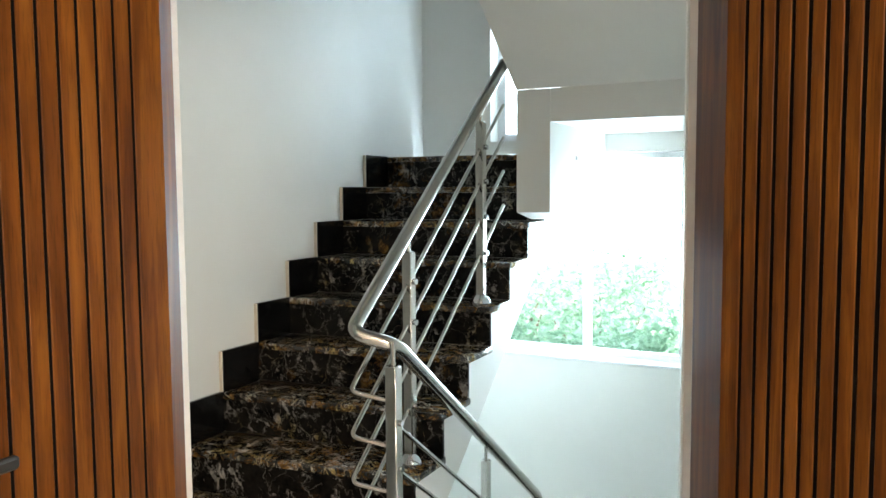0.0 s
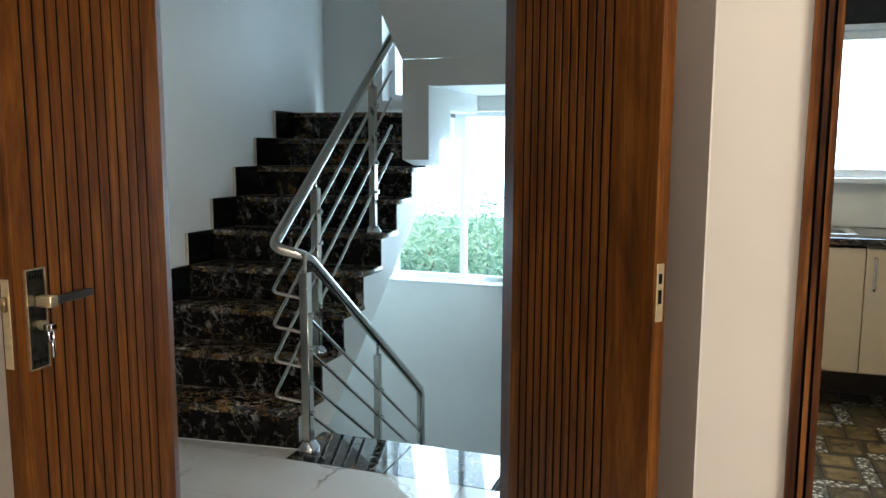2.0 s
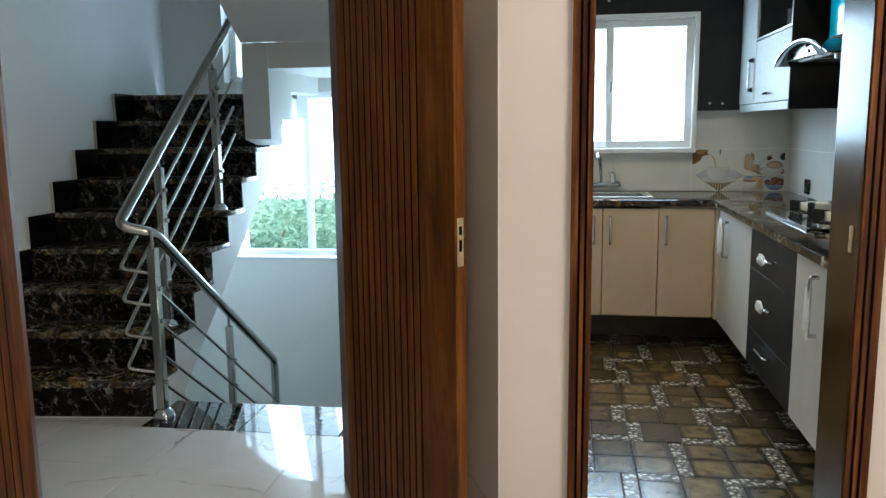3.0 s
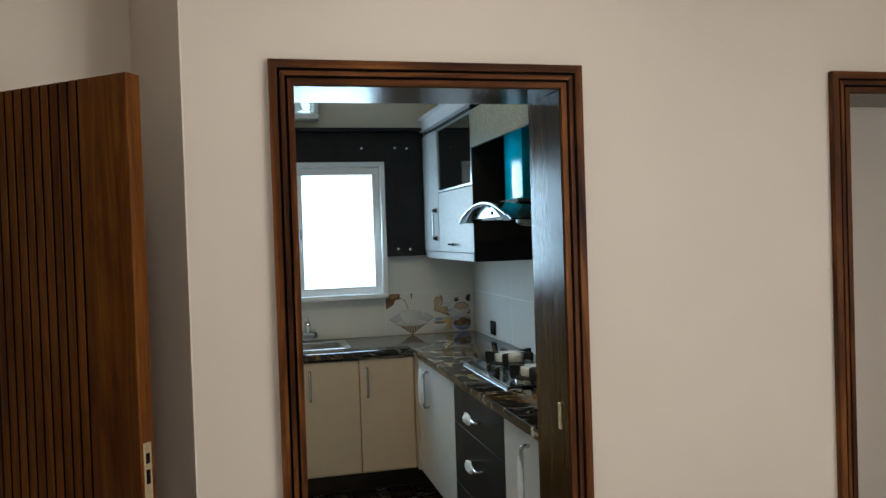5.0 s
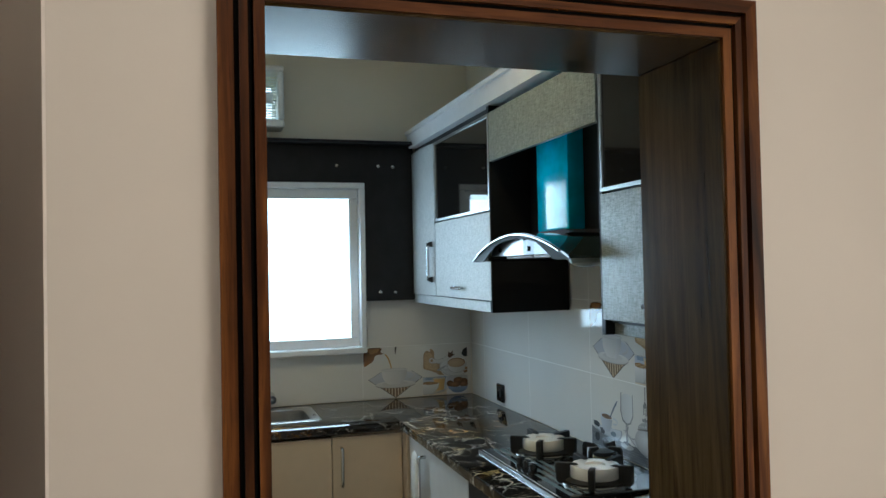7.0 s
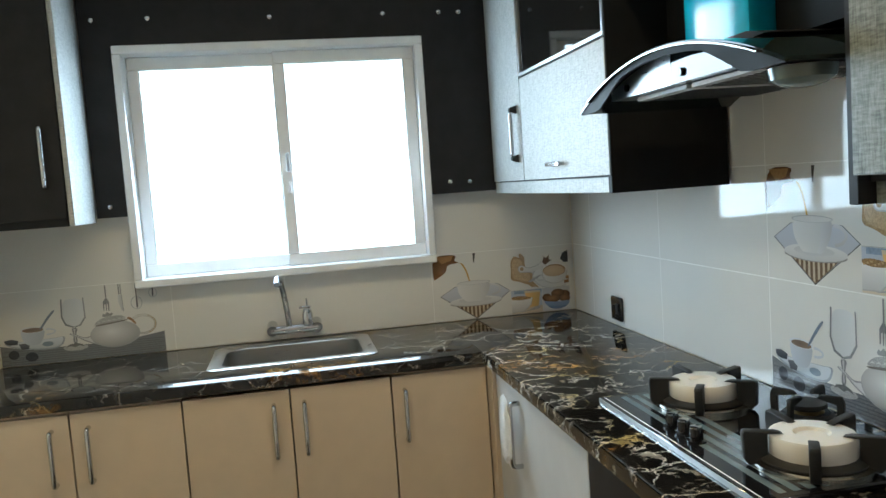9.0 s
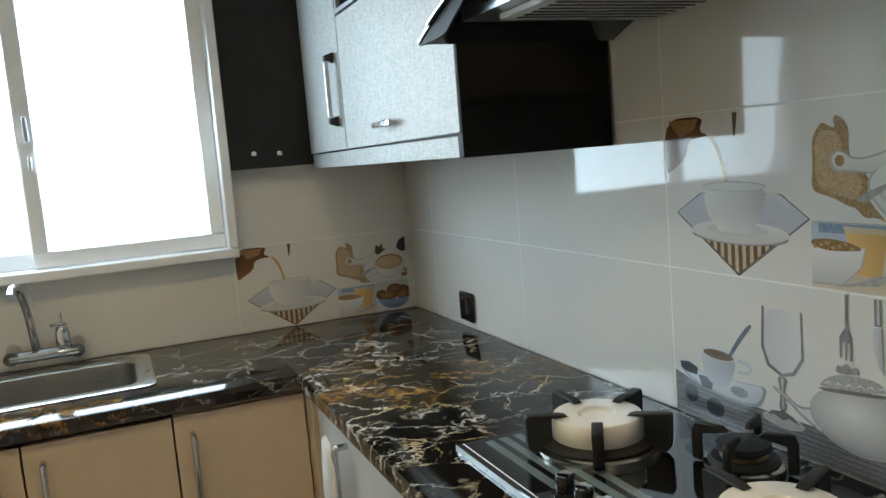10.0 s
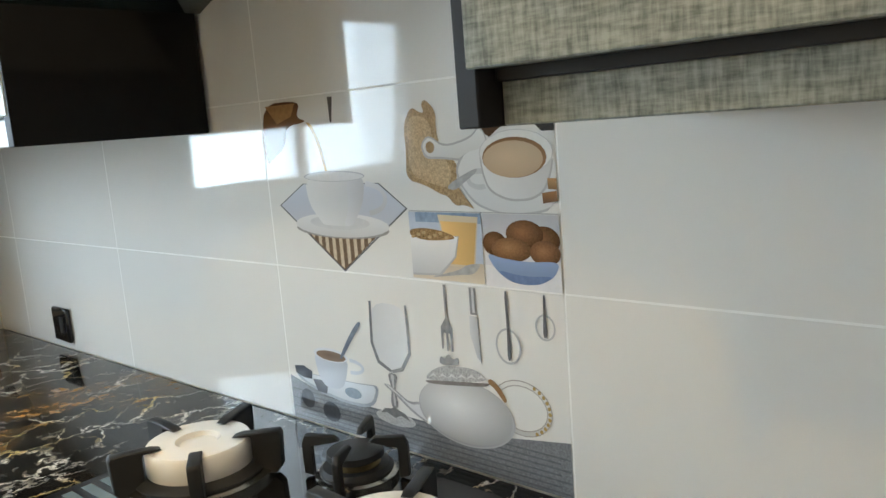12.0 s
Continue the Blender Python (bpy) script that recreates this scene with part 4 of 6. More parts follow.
def burner(x, y, r, ceramic=True):
    b = part("burner", lathe([(r * 0.98, 0.0), (r * 0.98, 0.008), (r * 0.8, 0.014)], (x, y, 0.9362), seg=28), STEEL, hob)
    part("drip_ring", lathe([(r * 0.86, 0.0), (r * 0.88, 0.006), (r * 0.78, 0.012)], (x, y, 0.945), seg=28), BLACK_MATT, b)
    if ceramic:
        part("burner_cover", lathe([(r * 0.68, 0.0), (r * 0.70, 0.003), (r * 0.70, 0.040), (r * 0.675, 0.044), (r * 0.3, 0.0445), (r * 0.24, 0.039), (r * 0.16, 0.039)], (x, y, 0.949), seg=28), CERAMIC, b, "white ceramic burner cover")
    else:
        part("burner_cap", lathe([(r * 0.5, 0.0), (r * 0.5, 0.02), (r * 0.68, 0.022), (r * 0.66, 0.03), (r * 0.2, 0.033)], (x, y, 0.947), seg=24), BLACK_MATT, b)
        part("brass_ring", lathe([(r * 0.56, 0.0), (r * 0.58, 0.012), (r * 0.52, 0.016)], (x, y, 0.947), seg=24), BRASS, b)
    for k in range(5 if ceramic else 4):
        a = 2 * math.pi * k / (5 if ceramic else 4) + (0.35 if ceramic else 0.5)
        m = Matrix.Translation((x, y, 0.937)) @ Matrix.Rotation(a, 4, "Z")
        if ceramic:
            o = [(r * 0.48, 0.058), (r * 0.6, 0.062), (r * 1.12, 0.066), (r * 1.15, 0.06), (r * 1.13, 0.012), (r * 1.05, 0.002), (r * 0.82, 0.004), (r * 0.74, 0.02), (r * 0.74, 0.0575)]
        else:
            o = [(r * 0.35, 0.052), (r * 0.5, 0.06), (r * 1.2, 0.062), (r * 1.3, 0.05), (r * 1.3, 0.004), (r * 1.05, 0.0), (r * 1.05, 0.044)]
        own = prism(o, "y", -0.009 if ceramic else -0.005, 0.009 if ceramic else 0.005)
        bmesh.ops.bevel(own, geom=own.edges[:], offset=0.0015, segments=1, affect="EDGES")
        own.transform(m)
        part("pan_support", own, BLACK_MATT, b, "black cast-iron pan support")


burner(1.852, 2.865, 0.108)
burner(1.836, 2.458, 0.108)
burner(1.975, 2.665, 0.06, False)
for y in (2.735, 2.685, 2.635):
    kn = part("knob", lathe([(0.019, 0.0), (0.019, 0.004), (0.014, 0.006), (0.0135, 0.026), (0.012, 0.029)], (1.705, y, 0.936)), BLACK, hob)
    part("knob_top", lathe([(0.0118, 0.0), (0.0118, 0.003), (0.009, 0.004)], (1.705, y, 0.9652)), CHROME, kn)
STRIPE = plain("grey_screen_print", (0.12, 0.16, 0.17), 0.15)
for i in range(4):
    part("printed_stripe", box(1.70 + i * 0.028, 1.716 + i * 0.028, 2.36, 2.99, 0.9362, 0.9364), STRIPE, hob)
part("front_line", box(1.664, 1.667, 2.345, 3.005, 0.9362, 0.9364), ALU, hob)

# socket, fan
so = thing("socket", "black wall socket above the worktop", "socket", pose(2.09, 3.88, 0.94))
part("plate", box(2.080, 2.0925, 3.835, 3.922, 0.945, 1.032, 0.004), BLACK, so)
part("rocker", box(2.077, 2.0798, 3.855, 3.875, 0.97, 1.01, 0.001), BLACK_MATT, so)
fan = thing("exhaust_fan", "white plastic exhaust fan in the kitchen wall", "fan", pose(0.95, 4.3, 2.35))
PLASTIC = plain("white_plastic", (0.76, 0.76, 0.72), 0.4, var=0.04)
THIN = bpy.data.materials.new("thin_white_plastic")
THIN.use_nodes = True
tt = THIN.node_tree
tb, tl, tm = tt.nodes["Principled BSDF"], tt.nodes.new("ShaderNodeBsdfTranslucent"), tt.nodes.new("ShaderNodeMixShader")
tb.inputs["Base Color"].default_value, tb.inputs["Roughness"].default_value = (0.8, 0.8, 0.77, 1), 0.4
tl.inputs["Color"].default_value = (0.85, 0.86, 0.84, 1)
tm.inputs[0].default_value = 0.85
tt.links.new(tb.outputs[0], tm.inputs[1])
tt.links.new(tl.outputs[0], tm.inputs[2])
tt.links.new(tm.outputs[0], tt.nodes["Material Output"].inputs["Surface"])
fx0, fx1, fz0, fz1, fy = 0.785, 1.095, 2.317, 2.627, 4.19
for nm, bb in (("housing", (fx0, fx1, fz0, fz0 + 0.04)), ("housing_top", (fx0, fx1, fz1 - 0.03, fz1)), ("housing_side", (fx0, fx0 + 0.03, fz0 + 0.04, fz1 - 0.03)), ("housing_side", (fx1 - 0.03, fx1, fz0 + 0.04, fz1 - 0.03))):
    part(nm, box(bb[0], bb[1], fy, 4.325, bb[2], bb[3], 0.008), PLASTIC, fan)
cx, cz = (fx0 + fx1) / 2, (fz0 + fz1) / 2 + 0.004
for k in range(17):
    part("louvre", box(fx0 + 0.03, fx1 - 0.03, 4.30, 4.318, fz0 + 0.047 + k * 0.0135, fz0 + 0.0515 + k * 0.0135), THIN, fan)
part("hub", rod((cx, 4.31, cz), (cx, 4.225, cz), 0.03, seg=20), PLASTIC, fan)
for k in range(5):
    own = box(0.025, 0.105, -0.002, 0.002, -0.03, 0.03, 0.001)
    own.transform(Matrix.Translation((cx, 4.25, cz)) @ Matrix.Rotation(2 * math.pi * k / 5, 4, "Y") @ Matrix.Rotation(0.5, 4, "X"))
    part("blade", own, THIN, fan)
bm = None
for r_ in (0.04, 0.06, 0.08, 0.1, 0.12):
    ring = [(cx + r_ * math.cos(2 * math.pi * i / 24), fy + 0.008, cz + r_ * math.sin(2 * math.pi * i / 24)) for i in range(25)]
    bm = tube(ring, 0.0018, bm=bm, seg=5, corner=0.0, steps=1)
part("grille", bm, PLASTIC, fan)
for k in range(6):
    a = math.pi * k / 6
    part("grille_bar", rod((cx - 0.125 * math.cos(a), fy + 0.008, cz - 0.125 * math.sin(a)), (cx + 0.125 * math.cos(a), fy + 0.008, cz + 0.125 * math.sin(a)), 0.002, seg=6), PLASTIC, fan)
part("pull_cord", rod((1.07, 4.2, 2.318), (1.07, 4.2, 2.275), 0.0015, seg=5), PLASTIC, fan)

# ---- door furniture ----
ml = PLACE[leaf_l]
PH = wl_ - 0.062
IRON = plain("antique_iron", (0.1, 0.095, 0.08), 0.3, metal=1.0, var=0.5, scale=40)
P0, P1 = PH - 0.021, PH + 0.034
lock = part("lock_plate", box(P0, P1, 0.001, 0.007, 0.862, 1.095, 0.002), IRON, leaf_l, "dark antique lock plate", local=True)
for a, b, c, d in ((P0 - 0.003, P0, 0.859, 1.098), (P1, P1 + 0.003, 0.859, 1.098), (P0, P1, 0.859, 0.862), (P0, P1, 1.095, 1.098)):
    part("plate_rim", box(a, b, 0.001, 0.0082, c, d), BRASS_PALE, leaf_l, local=True)
for z in (0.878, 1.079):
    for k in range(5):
        part("plate_ornament", box(P0 + 0.008 + k * 0.0085, P0 + 0.013 + k * 0.0085, 0.0068, 0.0085, z - 0.006 + 0.002 * (k % 2), z + 0.006 - 0.002 * (k % 2), 0.0006), GROOVE, leaf_l, local=True)
hb = part("lever_neck", box(PH - 0.014, PH + 0.012, 0.007, 0.05, 1.008, 1.034, 0.002), BRASS_PALE, leaf_l, "pale brass lever neck", local=True)
part("lever", box(PH - 0.135, PH - 0.0145, 0.034, 0.05, 1.011, 1.031, 0.004), BLACK_MATT, leaf_l, "dark square lever", local=True)
part("keyhole", rod((PH - 0.002, 0.007, 0.962), (PH - 0.002, 0.02, 0.962), 0.012, seg=12), BRASS_PALE, leaf_l, local=True)
k1 = part("key", box(PH - 0.012, PH + 0.008, 0.02, 0.045, 0.953, 0.968, 0.002), CHROME, leaf_l, "steel key in the lock", local=True)
part("key_ring", box(PH - 0.008, PH + 0.010, 0.034, 0.038, 0.925, 0.952, 0.004), CHROME, leaf_l, local=True)
part("spare_key", box(PH - 0.012, PH - 0.002, 0.034, 0.037, 0.885, 0.926, 0.002), CHROME, leaf_l, local=True)
part("lock_forend", box(wl_ + 0.0005, wl_ + 0.003, -0.036, -0.014, 0.87, 1.08, 0.0005), BRASS_PALE, leaf_l, "pale brass lock forend", local=True)
part("latch_bolt", box(wl_ + 0.003, wl_ + 0.014, -0.032, -0.018, 1.005, 1.04, 0.002), BRASS, leaf_l, local=True)
part("edge_bolt", box(1.5225, 1.5295, 1.445, 1.462, 0.98, 1.06, 0.001), BRASS_PALE, kf, "small brass strike in the frame")

# ---- recessed ceiling lamps, out of view, added for light ----
BULB = glow("warm_lamp", (1.0, 0.82, 0.6), 12.0)
# unseen hall lamps; number and places chosen to brighten walls and door
for x, y in ((1.2, 0.55), (0.45, 0.2), (2.0, -0.3), (0.6, -1.3)):
    dl = thing("downlight", "unseen recessed hall ceiling lamp with white ring, added for light", "ceiling lamp", pose(x, y, H_HALL), group="hall downlights")
    part("ring", lathe([(0.062, -0.002), (0.062, -0.006), (0.05, -0.008), (0.045, -0.003)], (x, y, H_HALL)), ALU, dl)
    part("lens", lathe([(0.044, -0.003), (0.044, -0.005)], (x, y, H_HALL)), BULB, dl)
    lamp = new("added_downlight_beam", bpy.data.lights.new("added_downlight_beam", "SPOT"))
    lamp.data.energy, lamp.data.spot_size, lamp.data.spot_blend, lamp.data.shadow_soft_size = HALL_W, radians(172), 1.0, 0.06
    lamp.data.color = (1.0, 0.88, 0.73)
    lamp.matrix_world = look((x, y, H_HALL - 0.02), (x, y + 0.001, 0))
# no known kitchen lamps: these two are added for warm light inside
for x, y in ((0.55, 2.55), (1.35, 2.55)):
    dl = thing("downlight", "unseen recessed kitchen ceiling lamp with white ring, added for warm light", "ceiling lamp", pose(x, y, H_KITCHEN), group="kitchen downlights")
    part("ring", lathe([(0.062, -0.002), (0.062, -0.006), (0.05, -0.008), (0.045, -0.003)], (x, y, H_KITCHEN)), ALU, dl)
    part("lens", lathe([(0.044, -0.003), (0.044, -0.005)], (x, y, H_KITCHEN)), BULB, dl)
    lamp = new("added_downlight_beam", bpy.data.lights.new("added_downlight_beam", "SPOT"))
    lamp.data.energy, lamp.data.spot_size, lamp.data.spot_blend, lamp.data.shadow_soft_size = KITCHEN_W, radians(150), 0.8, 0.06
    lamp.data.color = (1.0, 0.78, 0.43)
    lamp.matrix_world = look((x, y, H_KITCHEN - 0.02), (x, y + 0.001, 0))

# ---- outside ----
LEAF = bpy.data.materials.new("foliage")
LEAF.use_nodes = True
lt = LEAF.node_tree
lt.nodes.remove(lt.nodes["Principled BSDF"])
ld, ltr, lmx, lng, lrp = (lt.nodes.new(k) for k in ("ShaderNodeBsdfDiffuse", "ShaderNodeBsdfTranslucent", "ShaderNodeMixShader", "ShaderNodeNewGeometry", "ShaderNodeValToRGB"))
# greens far paler than real leaves: the bright outdoor haze is mixed in
lrp.color_ramp.elements[0].color, lrp.color_ramp.elements[1].color = (0.2, 0.34, 0.22, 1), (0.48, 0.66, 0.51, 1)
lt.links.new(lng.outputs["Random Per Island"], lrp.inputs["Fac"])
lt.links.new(lrp.outputs["Color"], ld.inputs["Color"])
lt.links.new(lrp.outputs["Color"], ltr.inputs["Color"])
lmx.inputs[0].default_value = 0.5
lt.links.new(ld.outputs[0], lmx.inputs[1])
lt.links.new(ltr.outputs[0], lmx.inputs[2])
lt.links.new(lmx.outputs[0], lt.nodes["Material Output"].inputs["Surface"])
BARK = plain("bark", (0.16, 0.12, 0.09), 0.9, var=0.3, scale=12, bump=0.4)


def tree(x, y, h, spread, seed):
    rnd = random.Random(seed)
    h -= 0.22
    ob = thing("tree", "leafy green tree outside the window", "tree", pose(x, y, -4.0), group="trees outside")
    trunk = rod((x, y, -4.0), (x + 0.1, y, -4.0 + h * 0.6), 0.13, seg=10, r2=0.06)
    ends = []
    for k in range(7):
        a = 2 * math.pi * k / 7 + rnd.random()
        e = Vector((x + math.cos(a) * spread * 0.6, y + math.sin(a) * spread * 0.6, -4.0 + h * (0.62 + 0.28 * rnd.random())))
        trunk = rod((x + 0.05, y, -4.0 + h * (0.35 + 0.2 * rnd.random())), e, 0.05, bm=trunk, seg=6, r2=0.015)
        ends.append(e)
    part("trunk", trunk, BARK, ob)
    verts, faces = [], []
    clumps = [e + Vector((rnd.gauss(0, spread * 0.3), rnd.gauss(0, spread * 0.3), rnd.gauss(0, h * 0.09))) for e in ends for _ in range(7)]
    for c in clumps:
        for _ in range(60):
            p = c + Vector((rnd.gauss(0, 0.22), rnd.gauss(0, 0.22), rnd.gauss(0, 0.17)))
            a, b = Vector((rnd.gauss(0, 1), rnd.gauss(0, 1), rnd.gauss(0, 0.6))).normalized(), Vector((rnd.gauss(0, 1), rnd.gauss(0, 1), rnd.gauss(0, 1))).normalized()
            s = 0.05 + 0.045 * rnd.random()
            i = len(verts)
            verts += [p - a * s, p + b * s * 0.45, p + a * s, p - b * s * 0.45]
            faces.append((i, i + 1, i + 2, i + 3))
    me = bpy.data.meshes.new("crown")
    me.from_pydata([v - Vector((x, y, -4.0)) for v in verts], [], faces)
    me.materials.append(LEAF)
    cr = new("crown", me)
    cr.parent = ob
    return ob


for k, (x, y, h, s) in enumerate(((-3.9, 10.2, 4.15, 1.2), (-2.9, 9.6, 3.9, 1.1), (-1.9, 10.6, 4.0, 1.2), (-4.6, 11.5, 4.5, 1.3), (-1.0, 11.2, 3.8, 1.1), (-3.3, 12.5, 4.3, 1.3), (-2.4, 8.6, 3.5, 1.0), (-3.4, 8.4, 3.3, 0.9), (3.4, 12.0, 4.5, 1.2), (5.4, 13.5, 4.6, 1.4), (7.0, 12.5, 4.4, 1.2))):
    tree(x, y, h, s, 20 + k)
setting("backdrop", box(-90, 90, 56.0, 56.2, -4.0, 60), glow("bright_hazy_sky", (0.66, 0.86, 1.0), 3.4), "bright hazy white sky in the distance", "backdrop")

# ---- wall tiles over the worktop, some with printed pictures ----
PRINT = {}


# how a printed shape is shaded: across, up, from the middle out, or grainy; factors on its colour
STYLE = {"printed_cup": ("h", 1.04, 0.8), "printed_cup_shade": ("h", 1.1, 0.85), "printed_saucer": ("v", 0.82, 1.06), "printed_jug": ("v", 1.6, 0.6),
         "printed_burlap": ("n", 0.55, 1.5), "printed_burlap_light": ("n", 0.6, 1.35), "printed_milk": ("r", 1.08, 0.86), "printed_biscuit": ("rn", 1.5, 0.5),
         "printed_bowl": ("v", 0.75, 1.1), "printed_juice": ("h", 1.2, 0.8), "printed_glass": ("h", 1.0, 0.85), "printed_plate": ("v", 0.88, 1.05),
         "printed_creamer": ("v", 0.84, 1.04), "printed_biscuits": ("v", 1.08, 0.8), "printed_teapot": ("r", 1.14, 0.6), "printed_teapot_shade": ("v", 0.72, 1.1),
         "printed_diamond": ("v", 0.8, 1.2), "printed_mat": ("n", 0.65, 1.35), "printed_sugar": ("v", 0.7, 1.4),
         "printed_lid": ("n", 0.6, 1.4), "printed_foot": ("n", 0.6, 1.3), "printed_blade": ("h", 1.15, 0.85), "printed_cereal": ("n", 0.4, 2.0),
         "printed_coffee": ("r", 0.9, 1.3), "printed_glass_fill": ("h", 0.9, 1.08), "printed_stem": ("n", 0.5, 1.5), "printed_table": ("v", 1.1, 0.85), "printed_handle": ("v", 0.8, 1.08)}


def ink(name, r, g, b, rough=0.07):
    mid = (r + g + b) / 3
    key = tuple(max(0.004, mid + (c - mid) * 1.15) for c in (r, g, b)) if max(r, g, b) - min(r, g, b) > 0.06 else (r ** 1.1, g ** 1.1, b ** 1.1)
    style = STYLE.get(name)
    if (key, style) in PRINT:
        return PRINT[key, style]
    m = PRINT[key, style] = plain("print", key, rough, var=0.03 if min(key) > 0.4 else 0.15, scale=110)
    m.node_tree.nodes["Principled BSDF"].inputs["Specular IOR Level"].default_value = 0.36
    if style:
        mode, ka, kb = style
        ca, cb = (tuple(min(0.85, c * k) for c in key) for k in (ka, kb))
        n = Net(m)
        gen, sep = n.t.nodes.new("ShaderNodeTexCoord"), n.t.nodes.new("ShaderNodeSeparateXYZ")
        n.link(gen.outputs["Generated"], sep.inputs[0])

        def sums(op, p, q=0.0):
            k = n.t.nodes.new("ShaderNodeMath")
            k.operation = op
            for sock, v in zip(k.inputs, (p, q)):
                if isinstance(v, float):
                    sock.default_value = v
                else:
                    n.link(v, sock)
            return k.outputs[0]

        across = sums("FRACT", sums("ADD", sums("SUBTRACT", sep.outputs["X"], sep.outputs["Y"]), 1.0))
        grain = n.noise(n.coords(), 330, 5, 0.7, 0.4)
        if mode == "v":
            f = sep.outputs["Z"]
        elif mode == "h":
            f = across
        elif mode == "n":
            f = sums("MULTIPLY_ADD", sums("SUBTRACT", grain, 0.5), 2.6)
            f.node.inputs[2].default_value = 0.5
        else:
            dx, dz = sums("SUBTRACT", across, 0.42), sums("SUBTRACT", sep.outputs["Z"], 0.58)
            f = sums("MULTIPLY", sums("SQRT", sums("ADD", sums("MULTIPLY", dx, dx), sums("MULTIPLY", dz, dz))), 1.7)
            if mode == "rn":
                f = sums("ADD", f, sums("SUBTRACT", grain, 0.5))
        n.colour(n.ramp(f, (0.0, ca), (1.0, cb)))
    return m


def oval(cx, cy, rx, ry, n=22, a0=0.0, a1=360.0):
    return [(cx + rx * math.cos(radians(a0 + (a1 - a0) * i / n)), cy + ry * math.sin(radians(a0 + (a1 - a0) * i / n))) for i in range(n if a1 - a0 >= 360 else n + 1)]


def rect(a, b, c, d):
    return [(a, c), (b, c), (b, d), (a, d)]


def ring(cx, cy, rx, ry, w, a0=0, a1=360, n=18):
    a1 = min(a1, a0 + 359.9)
    return oval(cx, cy, rx, ry, n, a0, a1) + oval(cx, cy, rx - w, ry - w, n, a0, a1)[::-1]


